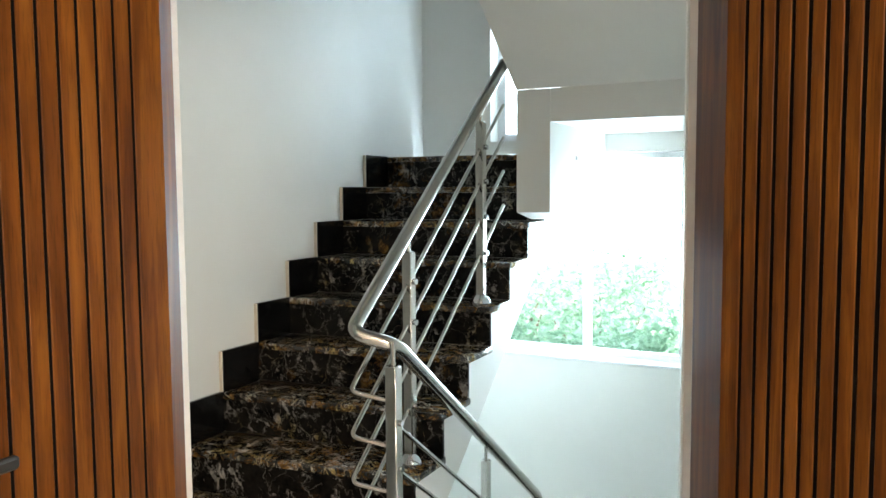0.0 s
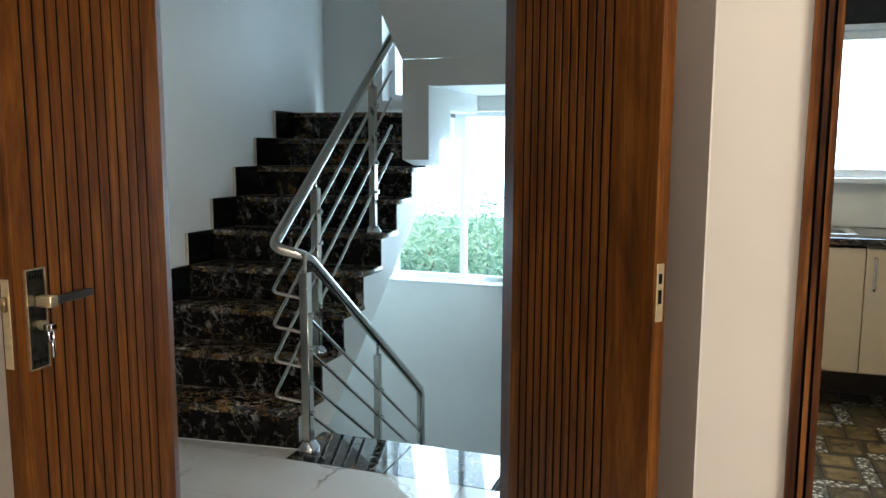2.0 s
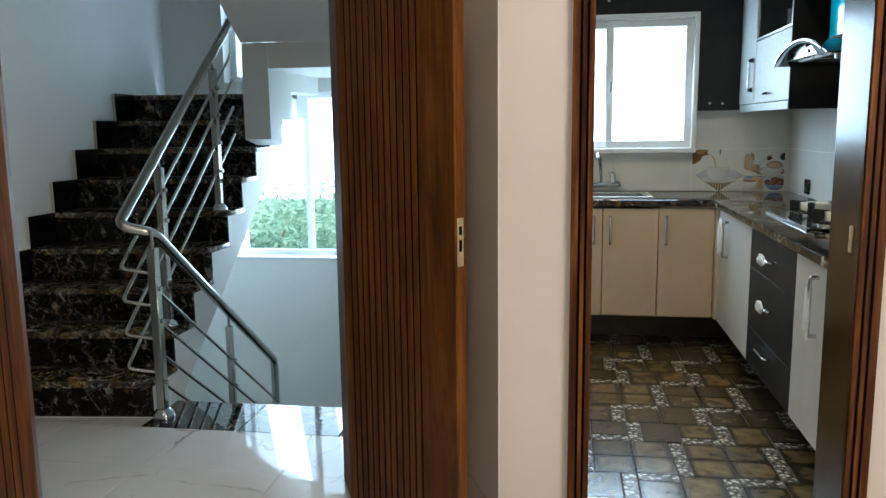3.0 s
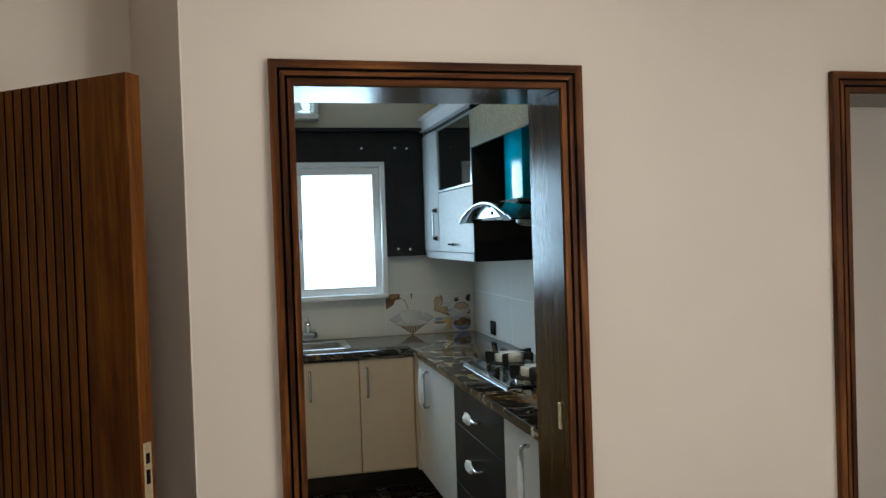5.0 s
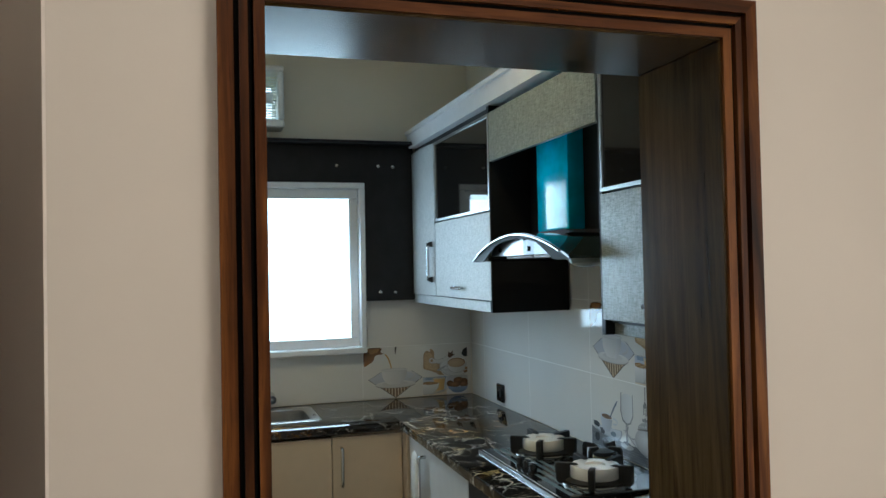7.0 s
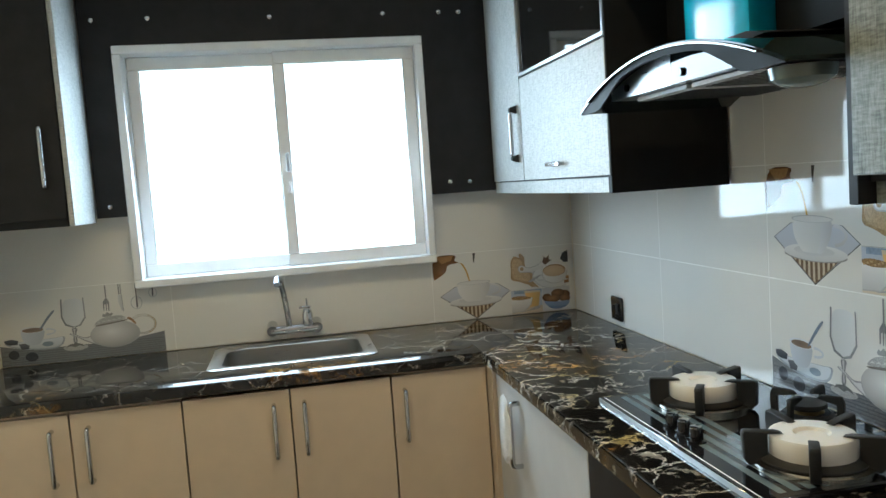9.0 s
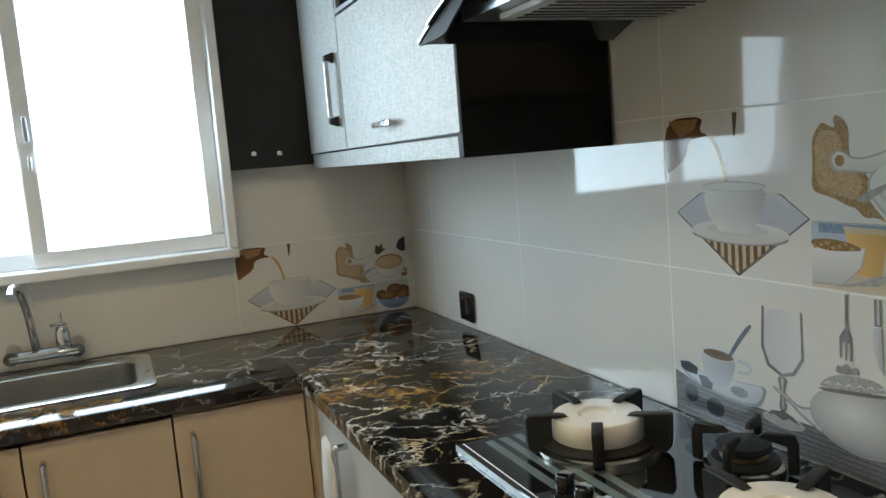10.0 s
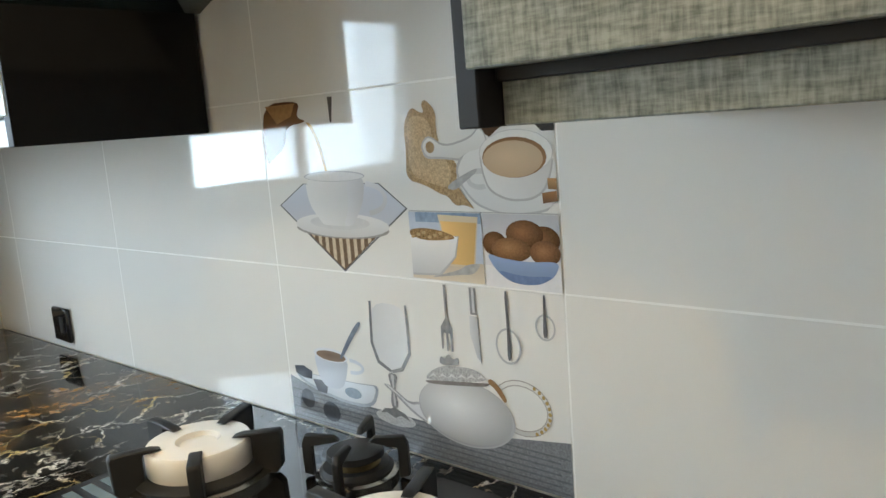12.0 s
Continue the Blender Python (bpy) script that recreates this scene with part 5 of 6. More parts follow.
WHITE, CREAMY, SHADE, BLUE, DARK = (0.78, 0.77, 0.75), (0.7, 0.66, 0.58), (0.5, 0.5, 0.5), (0.36, 0.41, 0.5), (0.05, 0.05, 0.055)
BURLAP, TAN = (0.36, 0.26, 0.16), (0.5, 0.38, 0.25)
COFFEE_TILE = [
    ("printed_jug", (0.17, 0.09, 0.045), [(0.002, 0.270), (0.105, 0.270), (0.09, 0.244), (0.118, 0.236), (0.062, 0.231), (0.056, 0.2), (0.016, 0.177), (0.002, 0.17)]),
    ("printed_jug_light", (0.34, 0.2, 0.1), [(0.012, 0.266), (0.09, 0.266), (0.078, 0.246), (0.04, 0.236)]),
    ("printed_knife", (0.12, 0.11, 0.1), [(0.170, 0.270), (0.181, 0.270), (0.175, 0.232), (0.171, 0.232)]),
    ("printed_stream", (0.5, 0.32, 0.12), [(0.112, 0.236), (0.125, 0.233), (0.14, 0.21), (0.151, 0.17), (0.156, 0.145), (0.151, 0.145), (0.144, 0.172), (0.134, 0.206), (0.12, 0.228)]),
    ("printed_diamond_edge", (0.16, 0.16, 0.17), [(0.025, 0.103), (0.09, 0.139), (0.266, 0.139), (0.320, 0.102), (0.173, 0.0005)]),
    ("printed_diamond", (0.5, 0.52, 0.57), [(0.0285, 0.1035), (0.092, 0.138), (0.264, 0.138), (0.3165, 0.1025), (0.173, 0.0035)]),
    ("printed_mat", (0.17, 0.12, 0.085), [(0.087, 0.063), (0.262, 0.066), (0.173, 0.0035)]),
    *[("printed_stripe", (0.56, 0.47, 0.36), [(x, 0.0645), (x + 0.0075, 0.0645), (x + 0.0075, max(0.063 - (x - 0.0795) * 0.692, 0.0035 + (x - 0.1655) * 0.702) + 0.002), (x, max(0.063 - (x - 0.087) * 0.692, 0.0035 + (x - 0.173) * 0.702) + 0.002)]) for x in (0.1 + 0.0165 * k for k in range(9))],
    ("printed_saucer_shadow", (0.36, 0.35, 0.34), oval(0.172, 0.068, 0.108, 0.015)),
    ("printed_saucer", (0.72, 0.72, 0.72), oval(0.172, 0.074, 0.109, 0.019)),
    ("printed_saucer_well", (0.62, 0.62, 0.63), oval(0.17, 0.078, 0.07, 0.011)),
    ("printed_handle", (0.66, 0.66, 0.68), ring(0.234, 0.116, 0.047, 0.026, 0.008, -80, 85)),
    ("printed_cup", (0.75, 0.75, 0.75), [(0.096, 0.151), (0.237, 0.149), (0.229, 0.109), (0.206, 0.078), (0.198, 0.073), (0.137, 0.073), (0.128, 0.078), (0.102, 0.106)]),
    ("printed_cup_shade", (0.64, 0.64, 0.66), [(0.196, 0.149), (0.237, 0.149), (0.229, 0.109), (0.206, 0.078), (0.198, 0.073), (0.18, 0.073), (0.196, 0.1)]),
    ("printed_rim", (0.5, 0.5, 0.52), oval(0.1665, 0.150, 0.071, 0.0085)),
    ("printed_inside", (0.7, 0.7, 0.7), oval(0.1665, 0.1495, 0.068, 0.007)),
    ("printed_burlap", BURLAP, [(0.326, 0.219), (0.338, 0.238), (0.346, 0.242), (0.356, 0.236), (0.367, 0.233), (0.362, 0.246), (0.37, 0.252), (0.388, 0.235), (0.386, 0.21), (0.392, 0.183), (0.422, 0.163), (0.414, 0.139), (0.43, 0.118), (0.446, 0.102), (0.428, 0.109), (0.411, 0.107), (0.398, 0.121), (0.386, 0.123), (0.36, 0.135), (0.323, 0.144), (0.327, 0.18)]),
    ("printed_burlap_light", TAN, [(0.33, 0.216), (0.345, 0.234), (0.375, 0.224), (0.38, 0.19), (0.41, 0.158), (0.402, 0.13), (0.37, 0.138), (0.332, 0.15)]),
    ("printed_star_anise", (0.1, 0.06, 0.04), [(0.462, 0.205), (0.47, 0.232), (0.48, 0.222), (0.492, 0.236), (0.492, 0.216), (0.505, 0.214), (0.487, 0.204), (0.476, 0.196)]),
    ("printed_creamer_edge", (0.5, 0.49, 0.48), [(0.355, 0.191), (0.371, 0.205), (0.398, 0.188), (0.445, 0.198), (0.461, 0.214), (0.476, 0.188), (0.434, 0.166), (0.391, 0.171), (0.362, 0.171)]),
    ("printed_creamer", WHITE, [(0.358, 0.191), (0.372, 0.202), (0.398, 0.185), (0.445, 0.195), (0.461, 0.211), (0.473, 0.188), (0.433, 0.169), (0.391, 0.174), (0.365, 0.174)]),
    ("printed_creamer_hole", BURLAP, oval(0.373, 0.187, 0.008, 0.008)),
    ("printed_pebbles", (0.05, 0.05, 0.055), [(0.54, 0.215), (0.552, 0.24), (0.574, 0.25), (0.574, 0.2), (0.556, 0.2)]),
    ("printed_plate_shadow", (0.5, 0.5, 0.5), [(0.414, 0.155), (0.425, 0.13), (0.447, 0.108), (0.48, 0.0985), (0.574, 0.0985), (0.574, 0.185), (0.43, 0.18)]),
    ("printed_plate", (0.74, 0.74, 0.73), [(0.417, 0.156), (0.428, 0.132), (0.449, 0.111), (0.482, 0.1005), (0.514, 0.099), (0.55, 0.103), (0.574, 0.112), (0.574, 0.184), (0.44, 0.184)]),
    ("printed_cup_handle", (0.6, 0.6, 0.6), ring(0.455, 0.143, 0.022, 0.014, 0.007, 60, 300)),
    ("printed_cup_edge", (0.5, 0.49, 0.48), [(0.457, 0.181), (0.46, 0.15), (0.47, 0.126), (0.501, 0.114), (0.535, 0.115), (0.557, 0.126), (0.568, 0.15), (0.572, 0.174)]),
    ("printed_cup", (0.75, 0.74, 0.73), [(0.459, 0.18), (0.463, 0.15), (0.472, 0.129), (0.501, 0.117), (0.534, 0.118), (0.554, 0.128), (0.565, 0.15), (0.57, 0.174)]),
    ("printed_cup_rim", (0.6, 0.59, 0.58), oval(0.5145, 0.175, 0.057, 0.0295)),
    ("printed_cup_lip", WHITE, oval(0.5145, 0.1755, 0.0555, 0.028)),
    ("printed_coffee", (0.2, 0.12, 0.07), oval(0.512, 0.1695, 0.0495, 0.0255)),
    ("printed_milk", (0.55, 0.42, 0.3), oval(0.510, 0.1675, 0.0465, 0.0232)),
    ("printed_spoon", (0.42, 0.42, 0.43), [(0.397, 0.131), (0.41, 0.141), (0.451, 0.158), (0.453, 0.153), (0.43, 0.139), (0.413, 0.128)]),
    ("printed_sugar", (0.24, 0.13, 0.07), [(0.552, 0.125), (0.5735, 0.128), (0.574, 0.115), (0.553, 0.112)]),
    ("printed_sugar", (0.33, 0.2, 0.11), [(0.561, 0.143), (0.574, 0.143), (0.574, 0.129), (0.561, 0.130)]),
    ("printed_edge", (0.45, 0.45, 0.45), rect(0.323, 0.574, 0.0985, 0.1000)),
    ("printed_breakfast", (0.5, 0.55, 0.63), rect(0.322, 0.453, 0.003, 0.098)),
    ("printed_window", (0.28, 0.35, 0.46), rect(0.335, 0.453, 0.084, 0.098)),
    ("printed_table", (0.62, 0.54, 0.44), rect(0.322, 0.453, 0.003, 0.03)),
    ("printed_glass", (0.66, 0.56, 0.42), [(0.377, 0.095), (0.448, 0.093), (0.438, 0.024), (0.394, 0.024)]),
    ("printed_juice", (0.66, 0.45, 0.22), [(0.381, 0.086), (0.445, 0.085), (0.436, 0.027), (0.396, 0.027)]),
    ("printed_bowl_edge", (0.5, 0.5, 0.5), [(0.322, 0.068), (0.413, 0.066), (0.406, 0.037), (0.376, 0.009), (0.322, 0.007)]),
    ("printed_bowl", (0.75, 0.75, 0.75), [(0.322, 0.067), (0.411, 0.065), (0.403, 0.037), (0.373, 0.012), (0.322, 0.01)]),
    ("printed_cereal", (0.24, 0.16, 0.09), [(0.322, 0.064), (0.322, 0.073), (0.35, 0.076), (0.38, 0.073), (0.4, 0.068), (0.408, 0.062), (0.38, 0.059), (0.35, 0.058)]),
    *[("printed_flake", (0.45, 0.33, 0.2), oval(0.328 + k * 0.0105, 0.066 + 0.003 * ((k * 7) % 3 - 1), 0.004, 0.0025, 8)) for k in range(7)],
    ("printed_spoon", (0.45, 0.44, 0.43), [(0.347, 0.004), (0.41, 0.019), (0.424, 0.028), (0.45, 0.031), (0.436, 0.015), (0.412, 0.013)]),
    ("printed_biscuits", (0.66, 0.66, 0.69), rect(0.456, 0.574, 0.0015, 0.098)),
    ("printed_biscuits_floor", (0.74, 0.74, 0.75), rect(0.456, 0.574, 0.0015, 0.03)),
    *[("printed_biscuit", c, oval(x, y, rx, ry)) for c, x, y, rx, ry in (((0.14, 0.075, 0.04), 0.474, 0.059, 0.02, 0.016), ((0.16, 0.085, 0.045), 0.551, 0.066, 0.024, 0.018), ((0.19, 0.1, 0.055), 0.522, 0.073, 0.029, 0.018), ((0.24, 0.135, 0.075), 0.5, 0.052, 0.032, 0.016), ((0.22, 0.12, 0.07), 0.552, 0.05, 0.023, 0.016))],
    ("printed_bowl", (0.26, 0.34, 0.5), [(0.459, 0.046), (0.48, 0.041), (0.52, 0.037), (0.574, 0.041), (0.566, 0.022), (0.545, 0.01), (0.52, 0.007), (0.495, 0.01), (0.472, 0.025)]),
    ("printed_bowl_shade", (0.16, 0.22, 0.36), [(0.472, 0.025), (0.52, 0.018), (0.566, 0.022), (0.545, 0.01), (0.52, 0.007), (0.495, 0.01)]),
]
TEAPOT_TILE = [
    ("printed_mat", (0.24, 0.25, 0.265), [(0.001, 0.002), (0.574, 0.002), (0.574, 0.079), (0.482, 0.066), (0.4, 0.06), (0.31, 0.057), (0.209, 0.057), (0.12, 0.06), (0.056, 0.066), (0.001, 0.079)]),
    *[("printed_weave", (0.17, 0.18, 0.19), rect(0.004 + (k % 2) * 0.02, 0.572 - (k % 2) * 0.015, 0.006 + k * 0.008, 0.0085 + k * 0.008)) for k in range(7)],
    ("printed_saucer_edge", (0.36, 0.39, 0.43), [(0.016, 0.088), (0.03, 0.074), (0.075, 0.06), (0.143, 0.052), (0.21, 0.055), (0.229, 0.097), (0.185, 0.092), (0.08, 0.09)]),
    ("printed_saucer", (0.64, 0.68, 0.72), [(0.022, 0.087), (0.035, 0.077), (0.08, 0.065), (0.143, 0.057), (0.205, 0.06), (0.222, 0.095), (0.185, 0.091), (0.08, 0.089)]),
    ("printed_sugar", (0.1, 0.11, 0.13), [(0.016, 0.098), (0.04, 0.101), (0.063, 0.094), (0.06, 0.08), (0.035, 0.08), (0.018, 0.086)]),
    ("printed_sugar", (0.14, 0.15, 0.17), [(0.063, 0.081), (0.09, 0.083), (0.101, 0.075), (0.096, 0.06), (0.073, 0.061)]),
    ("printed_pebble", (0.08, 0.085, 0.095), oval(0.044, 0.043, 0.018, 0.017)),
    ("printed_pebble", (0.08, 0.085, 0.095), oval(0.104, 0.03, 0.022, 0.017)),
    ("printed_pebble", (0.25, 0.3, 0.35), oval(0.163, 0.073, 0.02, 0.009)),
    ("printed_cup_handle", (0.6, 0.63, 0.68), ring(0.164, 0.118, 0.031, 0.013, 0.006, -95, 95)),
    ("printed_cup", (0.58, 0.62, 0.68), [(0.072, 0.131), (0.158, 0.129), (0.153, 0.105), (0.143, 0.082), (0.13, 0.074), (0.1, 0.072), (0.085, 0.082), (0.077, 0.1)]),
    ("printed_cup_rim", (0.7, 0.72, 0.76), oval(0.115, 0.130, 0.043, 0.0115)),
    ("printed_coffee", (0.2, 0.15, 0.12), oval(0.116, 0.1285, 0.037, 0.0085)),
    ("printed_spoon", (0.2, 0.23, 0.28), [(0.137, 0.128), (0.145, 0.128), (0.172, 0.163), (0.199, 0.194), (0.19, 0.196), (0.165, 0.168)]),
    ("printed_glass_fill", (0.7, 0.71, 0.72), [(0.224, 0.231), (0.298, 0.231), (0.297, 0.16), (0.279, 0.132), (0.259, 0.126), (0.232, 0.138), (0.22, 0.165)]),
    ("printed_glass_edge", (0.25, 0.26, 0.27), [(0.220, 0.232), (0.225, 0.232), (0.222, 0.166), (0.233, 0.139), (0.258, 0.127), (0.257, 0.122), (0.228, 0.134), (0.216, 0.165)]),
    ("printed_glass_edge", (0.35, 0.36, 0.37), [(0.296, 0.232), (0.300, 0.232), (0.302, 0.157), (0.283, 0.129), (0.259, 0.122), (0.258, 0.127), (0.279, 0.134), (0.297, 0.16)]),
    ("printed_stem", (0.3, 0.3, 0.31), [(0.247, 0.122), (0.271, 0.122), (0.262, 0.098), (0.267, 0.066), (0.249, 0.066), (0.254, 0.098)]),
    ("printed_stem_light", (0.56, 0.56, 0.56), [(0.254, 0.12), (0.262, 0.12), (0.259, 0.098), (0.261, 0.07), (0.256, 0.07), (0.257, 0.098)]),
    ("printed_foot", (0.5, 0.5, 0.5), oval(0.257, 0.049, 0.043, 0.0115)),
    ("printed_foot_leaves", (0.22, 0.22, 0.22), [(0.225, 0.053), (0.235, 0.062), (0.25, 0.064), (0.257, 0.068), (0.266, 0.064), (0.28, 0.06), (0.288, 0.051), (0.27, 0.056), (0.257, 0.05), (0.24, 0.056)]),
    ("printed_fork", (0.3, 0.3, 0.31), [(0.376, 0.270), (0.381, 0.270), (0.381, 0.222), (0.388, 0.208), (0.387, 0.174), (0.383, 0.174), (0.383, 0.2), (0.379, 0.2), (0.378, 0.174), (0.375, 0.174), (0.375, 0.2), (0.371, 0.2), (0.369, 0.176), (0.366, 0.176), (0.366, 0.208), (0.376, 0.222)]),
    ("printed_knife", (0.3, 0.3, 0.31), [(0.423, 0.270), (0.434, 0.270), (0.434, 0.232), (0.423, 0.232)]),
    ("printed_knife_light", (0.6, 0.6, 0.6), [(0.427, 0.270), (0.431, 0.270), (0.431, 0.235), (0.427, 0.235)]),
    ("printed_blade", (0.58, 0.59, 0.6), [(0.421, 0.230), (0.435, 0.230), (0.437, 0.166), (0.43, 0.172), (0.42, 0.204)]),
    ("printed_blade_edge", (0.3, 0.31, 0.32), [(0.434, 0.230), (0.4355, 0.230), (0.4375, 0.164), (0.436, 0.166)]),
    ("printed_spoon_bowl", (0.5, 0.51, 0.52), ring(0.4845, 0.195, 0.021, 0.025, 0.003)),
    ("printed_spoon", (0.16, 0.16, 0.17), [(0.483, 0.270), (0.488, 0.270), (0.488, 0.22), (0.49, 0.178), (0.482, 0.174), (0.484, 0.22)]),
    ("printed_spoon_bowl", (0.5, 0.51, 0.52), ring(0.545, 0.2275, 0.0155, 0.0175, 0.0025)),
    ("printed_spoon", (0.16, 0.16, 0.17), [(0.544, 0.270), (0.547, 0.270), (0.547, 0.244), (0.548, 0.214), (0.541, 0.214), (0.543, 0.244)]),
    ("printed_handle_edge", (0.42, 0.4, 0.37), ring(0.5, 0.112, 0.049, 0.039, 0.0085, -115, 150)),
    ("printed_handle", (0.7, 0.69, 0.66), ring(0.5, 0.112, 0.0475, 0.0375, 0.0055, -115, 150)),
    *[("printed_bead", (0.4, 0.29, 0.14), oval(0.5 + 0.045 * math.cos(radians(a)), 0.112 + 0.036 * math.sin(radians(a)), 0.0028, 0.0028, 8)) for a in range(-60, 61, 12)],
    ("printed_spout_edge", (0.4, 0.4, 0.41), [(0.234, 0.103), (0.25, 0.103), (0.264, 0.096), (0.29, 0.082), (0.318, 0.088), (0.338, 0.05), (0.296, 0.066), (0.27, 0.084)]),
    ("printed_spout", (0.68, 0.68, 0.69), [(0.24, 0.103), (0.25, 0.101), (0.264, 0.093), (0.292, 0.078), (0.318, 0.084), (0.335, 0.054), (0.298, 0.07), (0.272, 0.087)]),
    ("printed_teapot_edge", (0.46, 0.46, 0.47), oval(0.3995, 0.086, 0.0885, 0.0495, 32)),
    ("printed_teapot_shade", (0.52, 0.52, 0.53), oval(0.3995, 0.0865, 0.0865, 0.0478, 32)),
    ("printed_teapot", (0.68, 0.68, 0.68), oval(0.3985, 0.088, 0.0855, 0.0468, 32)),
    ("printed_lid_line", (0.26, 0.24, 0.23), [(0.325, 0.122), (0.34, 0.119), (0.44, 0.131), (0.452, 0.138), (0.44, 0.137), (0.34, 0.125)]),
    ("printed_lid", (0.46, 0.46, 0.46), [(0.327, 0.126), (0.345, 0.125), (0.446, 0.139), (0.436, 0.149), (0.42, 0.155), (0.369, 0.152), (0.344, 0.142)]),
    *[("printed_lid_pattern", (0.66, 0.66, 0.66), [(0.336 + k * 0.018, 0.129 + k * 0.0022), (0.345 + k * 0.018, 0.137 + k * 0.0022), (0.354 + k * 0.018, 0.131 + k * 0.0022), (0.345 + k * 0.018, 0.133 + k * 0.0022)]) for k in range(6)],
    ("printed_knob", (0.36, 0.36, 0.36), [(0.358, 0.151), (0.362, 0.166), (0.37, 0.161), (0.378, 0.171), (0.385, 0.162), (0.396, 0.168), (0.397, 0.155)]),
    ("printed_band", (0.3, 0.19, 0.11), [(0.444, 0.14), (0.451, 0.146), (0.466, 0.136), (0.478, 0.118), (0.472, 0.114), (0.46, 0.13)]),
]


SHARP = ("diamond", "breakfast", "window", "table", "biscuits", "weave", "mat", "fork", "knife", "stripe", "_edge_", "sugar", "pattern", "leaves", "anise", "glass_edge")


def eased(name, outline):
    """Cuts the corners of a drawn outline so that its curves run smoothly."""
    if len(outline) < 6 or len(outline) > 21 or any(k in name for k in SHARP):
        return outline
    for _ in range(2):
        outline = [((1 - k) * p[0] + k * q[0], (1 - k) * p[1] + k * q[1]) for p, q in zip(outline, outline[1:] + outline[:1]) for k in (0.22, 0.78)]
    return outline


def picture(ob, m, shapes):
    """Prints flat shapes on a tile, each a hair above the one below it."""
    for k, (name, colour, outline) in enumerate(shapes):
        part(name, prism(eased(name, outline), "z", 0.00015 + 0.000025 * k, 0.00025 + 0.000025 * k, m=m), ink(name, *colour), ob)


ROWS_Z = [0.925, 1.1985, 1.4745, 1.7505, 2.0265]
right_tiles = thing("tiled_splashback", "glossy white wall tiles with kitchen pictures beside the hob", "wall tiles", pose(2.1, 3.0, 0.92), kind="structure")
back_tiles = thing("tiled_splashback", "glossy white wall tiles with kitchen pictures behind the sink", "wall tiles", pose(0.9, 4.32, 0.92), kind="structure")
JY = [1.652, 1.804, 2.382, 2.960, 3.538, 4.116, 4.318]
for za, zb_ in zip(ROWS_Z, ROWS_Z[1:]):
    for a, b in zip(JY, JY[1:]):
        t = part("tile", box(2.093, 2.1005, a + 0.0013, b - 0.0013, za + 0.0013, zb_ - 0.0013, 0.0005), TILE_W, right_tiles)
        if abs(a - 2.382) < 0.01 and za < 1.2:
            m = Matrix(((0, 0, -1, 2.093), (-1, 0, 0, b - 0.002), (0, 1, 0, za), (0, 0, 0, 1)))
            picture(t, m, TEAPOT_TILE if za < 1.0 else COFFEE_TILE)
JX = [-0.126, 0.488, 0.91, 1.490, 2.0905]
for za, zb_ in zip(ROWS_Z[:2], (1.1985, 1.4745)):
    for a, b in zip(JX, JX[1:]):
        if za > 1.1 and 0.38 < a < 1.0:
            continue
        if za > 1.1:
            a, b = (max(a, 1.505), b) if a > 1.0 else (a, min(b, 0.372))
        t = part("tile", box(a + 0.0013, b - 0.0013, 4.318, 4.3255, za + 0.0013, zb_ - 0.0013, 0.0005), TILE_W, back_tiles)
        if za < 1.0 and a in (-0.126, 1.490):
            m = Matrix(((1, 0, 0, a + 0.003), (0, 0, -1, 4.318), (0, 1, 0, za), (0, 0, 0, 1)))
            picture(t, m, TEAPOT_TILE if a < 0 else COFFEE_TILE)
part("grout", box(2.0933, 2.1008, 1.652, 4.318, 0.93, 2.02), GROUT_W, right_tiles)
part("grout", wall_with_holes(-0.12, 2.09, 4.3184, 4.3258, 0.93, 1.44, [(0.385, 1.493, 1.185, 1.44)]), GROUT_W, back_tiles)

# ---- skirting ----
for nm, bb, mm in (("baseboard", (1.60, 2.465, 1.398, 1.409), None), ("baseboard", (0.478, 0.70, 1.398, 1.409), None)):
    setting(nm, box(bb[0], bb[1], bb[2], bb[3], 0.002, 0.098, 0.003), WALL, "low cream painted skirting along the hall wall", "skirting")
setting("baseboard", box(1.454, 1.464, -0.406, -0.002, 0.002, 0.098, 0.003, m=DIAG), WALL, "low cream painted skirting of the return wall", "skirting")

# ---- white marble floor tiles ----
hall_floor = bpy.data.objects["floor"]
landing_floor = bpy.data.objects["floor_landing"]
shared = {}


def slab(parent, w, d, x, y, mat_, h=0.005, z=-0.006, name="tile", bevel=0.0007):
    key = (round(w, 4), round(d, 4), mat_.name)
    if key not in shared:
        bm = box(0, w, 0, d, 0, h + 0.001, bevel)
        me = bpy.data.meshes.new(name)
        bm.to_mesh(me)
        bm.free()
        me.materials.append(mat_)
        shared[key] = me
    ob = new(name, shared[key])
    ob.location = (x, y, z)
    ob.parent = parent
    return ob


T = 0.6
for i in range(-5, 7):
    for j in range(-6, 3):
        x, y = i * T + 0.17, j * T + 0.005
        slab(hall_floor, T - 0.0015, T - 0.0015, x, y, MARBLE) if y + T <= 1.41 else None
for i in range(-5, 7):
    x = i * T + 0.17
    slab(hall_floor, T - 0.0015, 1.768 - 1.2065, x, 1.2065, MARBLE) if x > 0.45 else slab(landing_floor, T - 0.0015, 1.7988 - 1.2065, x, 1.2065, MARBLE) if x > -2.3 else None
for i in range(-4, 0):
    slab(landing_floor, T - 0.0015, 2.2045 - 1.80, i * T + 0.17, 1.8003, MARBLE)

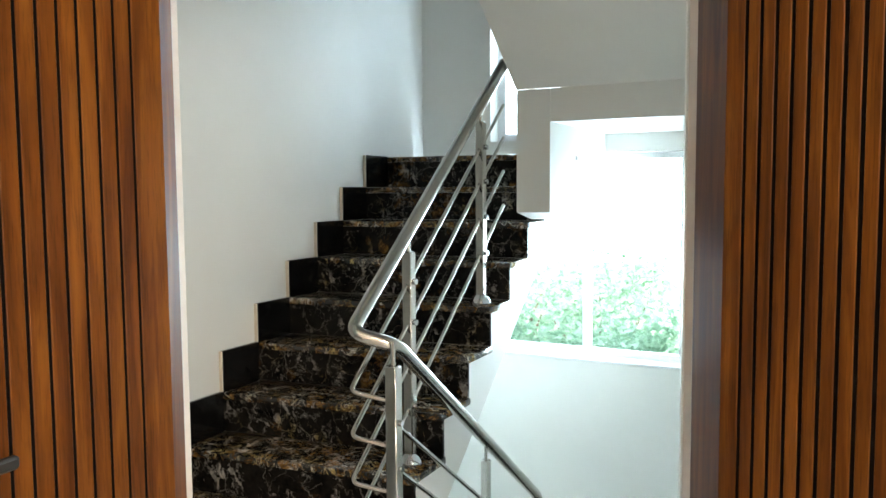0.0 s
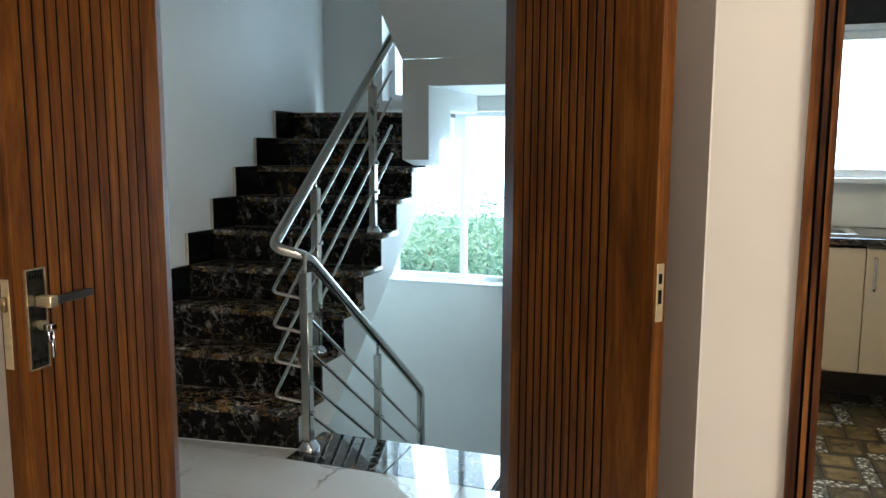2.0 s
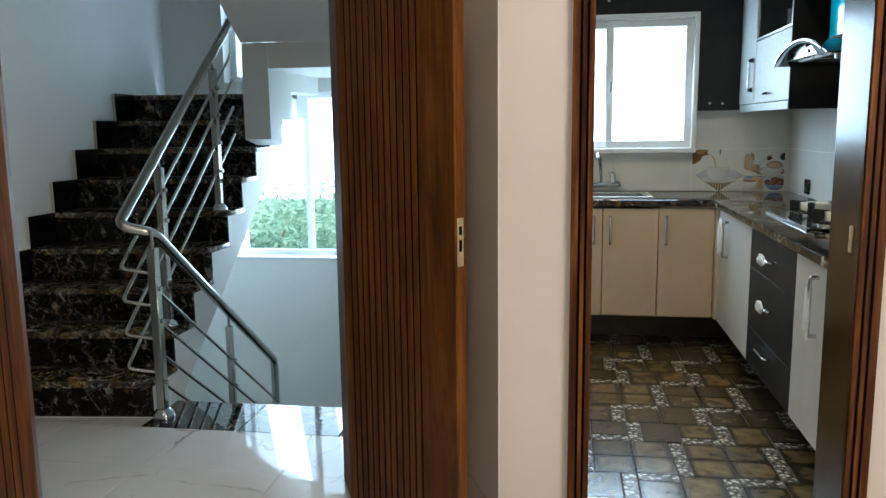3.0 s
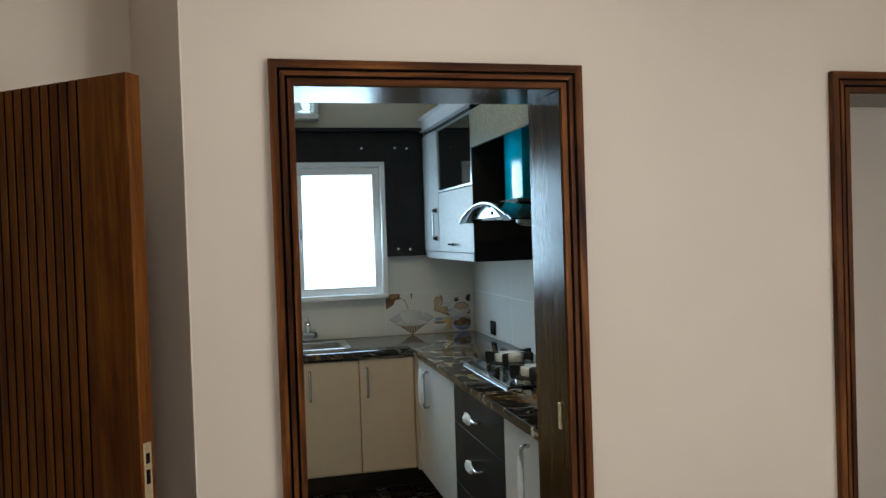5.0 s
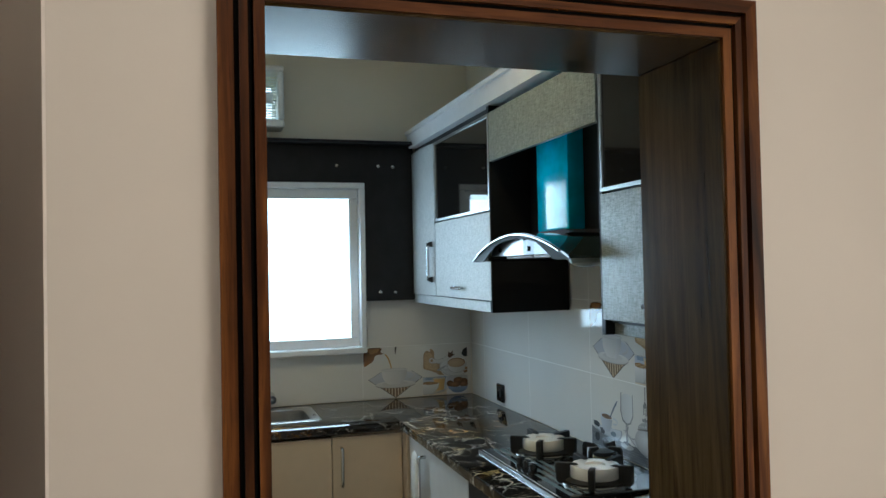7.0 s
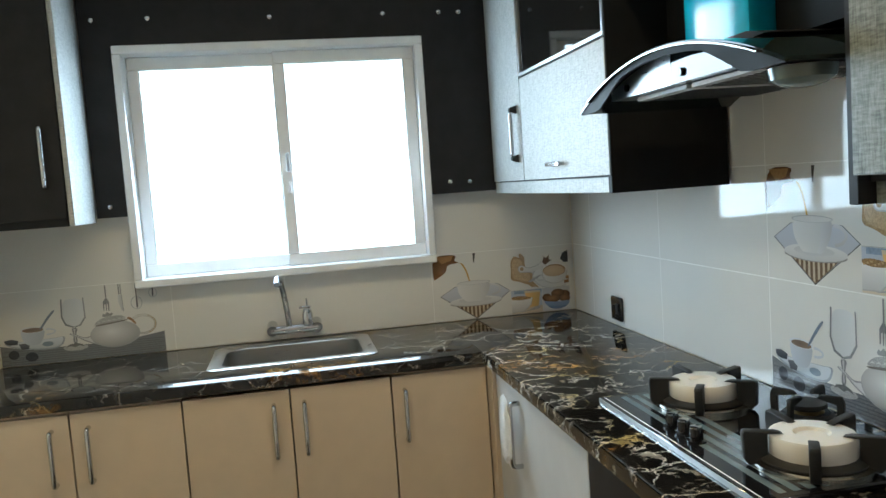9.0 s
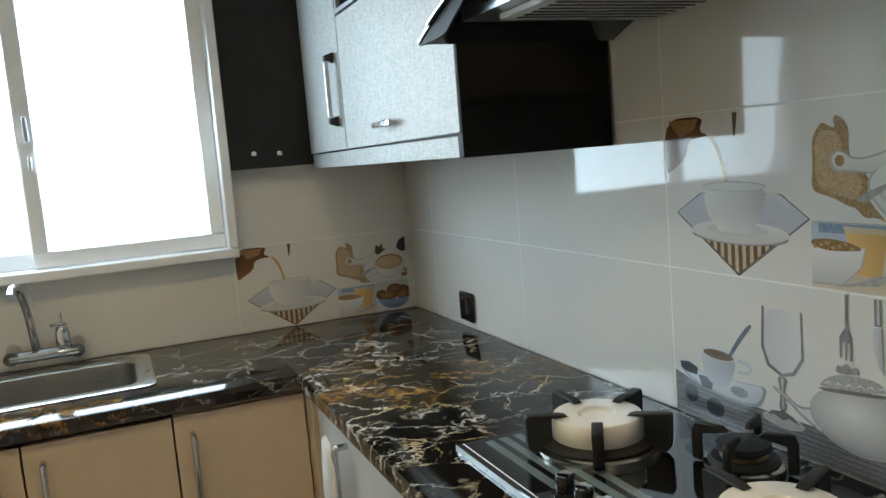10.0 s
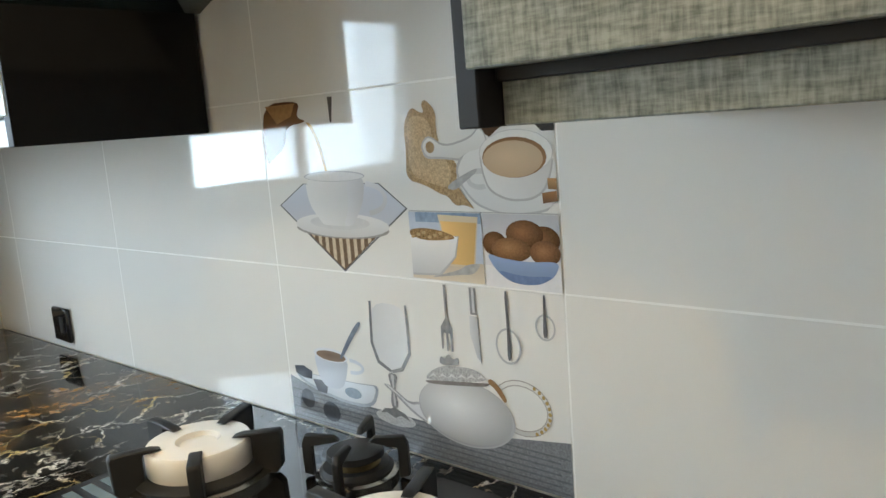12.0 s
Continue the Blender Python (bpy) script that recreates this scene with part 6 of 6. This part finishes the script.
# ---- brown kitchen floor tiles with patterned strips ----
BROWN = plain("brown_slate_tile", (0.13, 0.1, 0.058), 0.2, var=0.45, scale=16, bump=0.1)
BROWN.node_tree.nodes["Principled BSDF"].inputs["Specular IOR Level"].default_value = 0.8
n = Net(BROWN)
oi = n.t.nodes.new("ShaderNodeObjectInfo")
gen = n.t.nodes.new("ShaderNodeTexCoord")
sep = n.t.nodes.new("ShaderNodeSeparateXYZ")
n.link(gen.outputs["Generated"], sep.inputs[0])
old = n.b.inputs["Base Color"].links[0].from_socket
tone = n.ramp(oi.outputs["Random"], (0.0, (0.6, 0.6, 0.62)), (0.5, (1.0, 0.97, 0.9)), (1.0, (1.4, 1.3, 1.05)))
col = n.mix(1.0, old, tone, "MULTIPLY")
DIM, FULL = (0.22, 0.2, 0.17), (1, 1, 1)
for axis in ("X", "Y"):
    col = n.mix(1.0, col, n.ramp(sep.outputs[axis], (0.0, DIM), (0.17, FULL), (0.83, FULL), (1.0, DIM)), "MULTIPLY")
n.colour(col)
STRIP = mat("patterned_strip", (0.3, 0.27, 0.22), 0.25)
n = Net(STRIP)
vv = n.node("ShaderNodeTexVoronoi", Scale=42.0)
n.link(n.own(), vv.inputs["Vector"])
wv_ = n.noise(n.own((60, 60, 60)), 1.0, 2)
n.colour(n.mix(0.25, n.ramp(vv.outputs["Distance"], (0.3, (0.66, 0.63, 0.56)), (0.46, (0.06, 0.05, 0.04))), n.ramp(wv_, (0.4, (0.04, 0.035, 0.03)), (0.6, (0.6, 0.57, 0.5)))))
kitchen_floor = bpy.data.objects["floor_kitchen"]
KX, KY, GAP = 0.386, 0.39, 0.006
# one printed module: (x0, x1, y0, y1, is a patterned strip)
MODULE = [(0.0, 0.163, 0.0, 0.16, False), (0.0, 0.163, 0.16, 0.222, True), (0.0, 0.163, 0.222, KY, False),
          (0.163, 0.326, 0.0, 0.166, False), (0.326, KX, 0.0, 0.166, True), (0.163, 0.224, 0.166, KY, True), (0.224, KX, 0.166, KY, False)]
for j in range(-2, 6):
    odd = j % 2
    for i in range(-5, 3):
        ox, oy = (1.14 if odd else 1.197) + i * KX, 2.16 + j * KY
        for a, b, c, d, strip in MODULE:
            if odd:
                a, b, c, d = KX - b, KX - a, KY - d, KY - c
            a, b = max(ox + a, -0.122), min(ox + b, 1.757)
            c, d = max(oy + c, 1.772), min(oy + d, 4.116)
            if b - a > 0.012 and d - c > 0.012:
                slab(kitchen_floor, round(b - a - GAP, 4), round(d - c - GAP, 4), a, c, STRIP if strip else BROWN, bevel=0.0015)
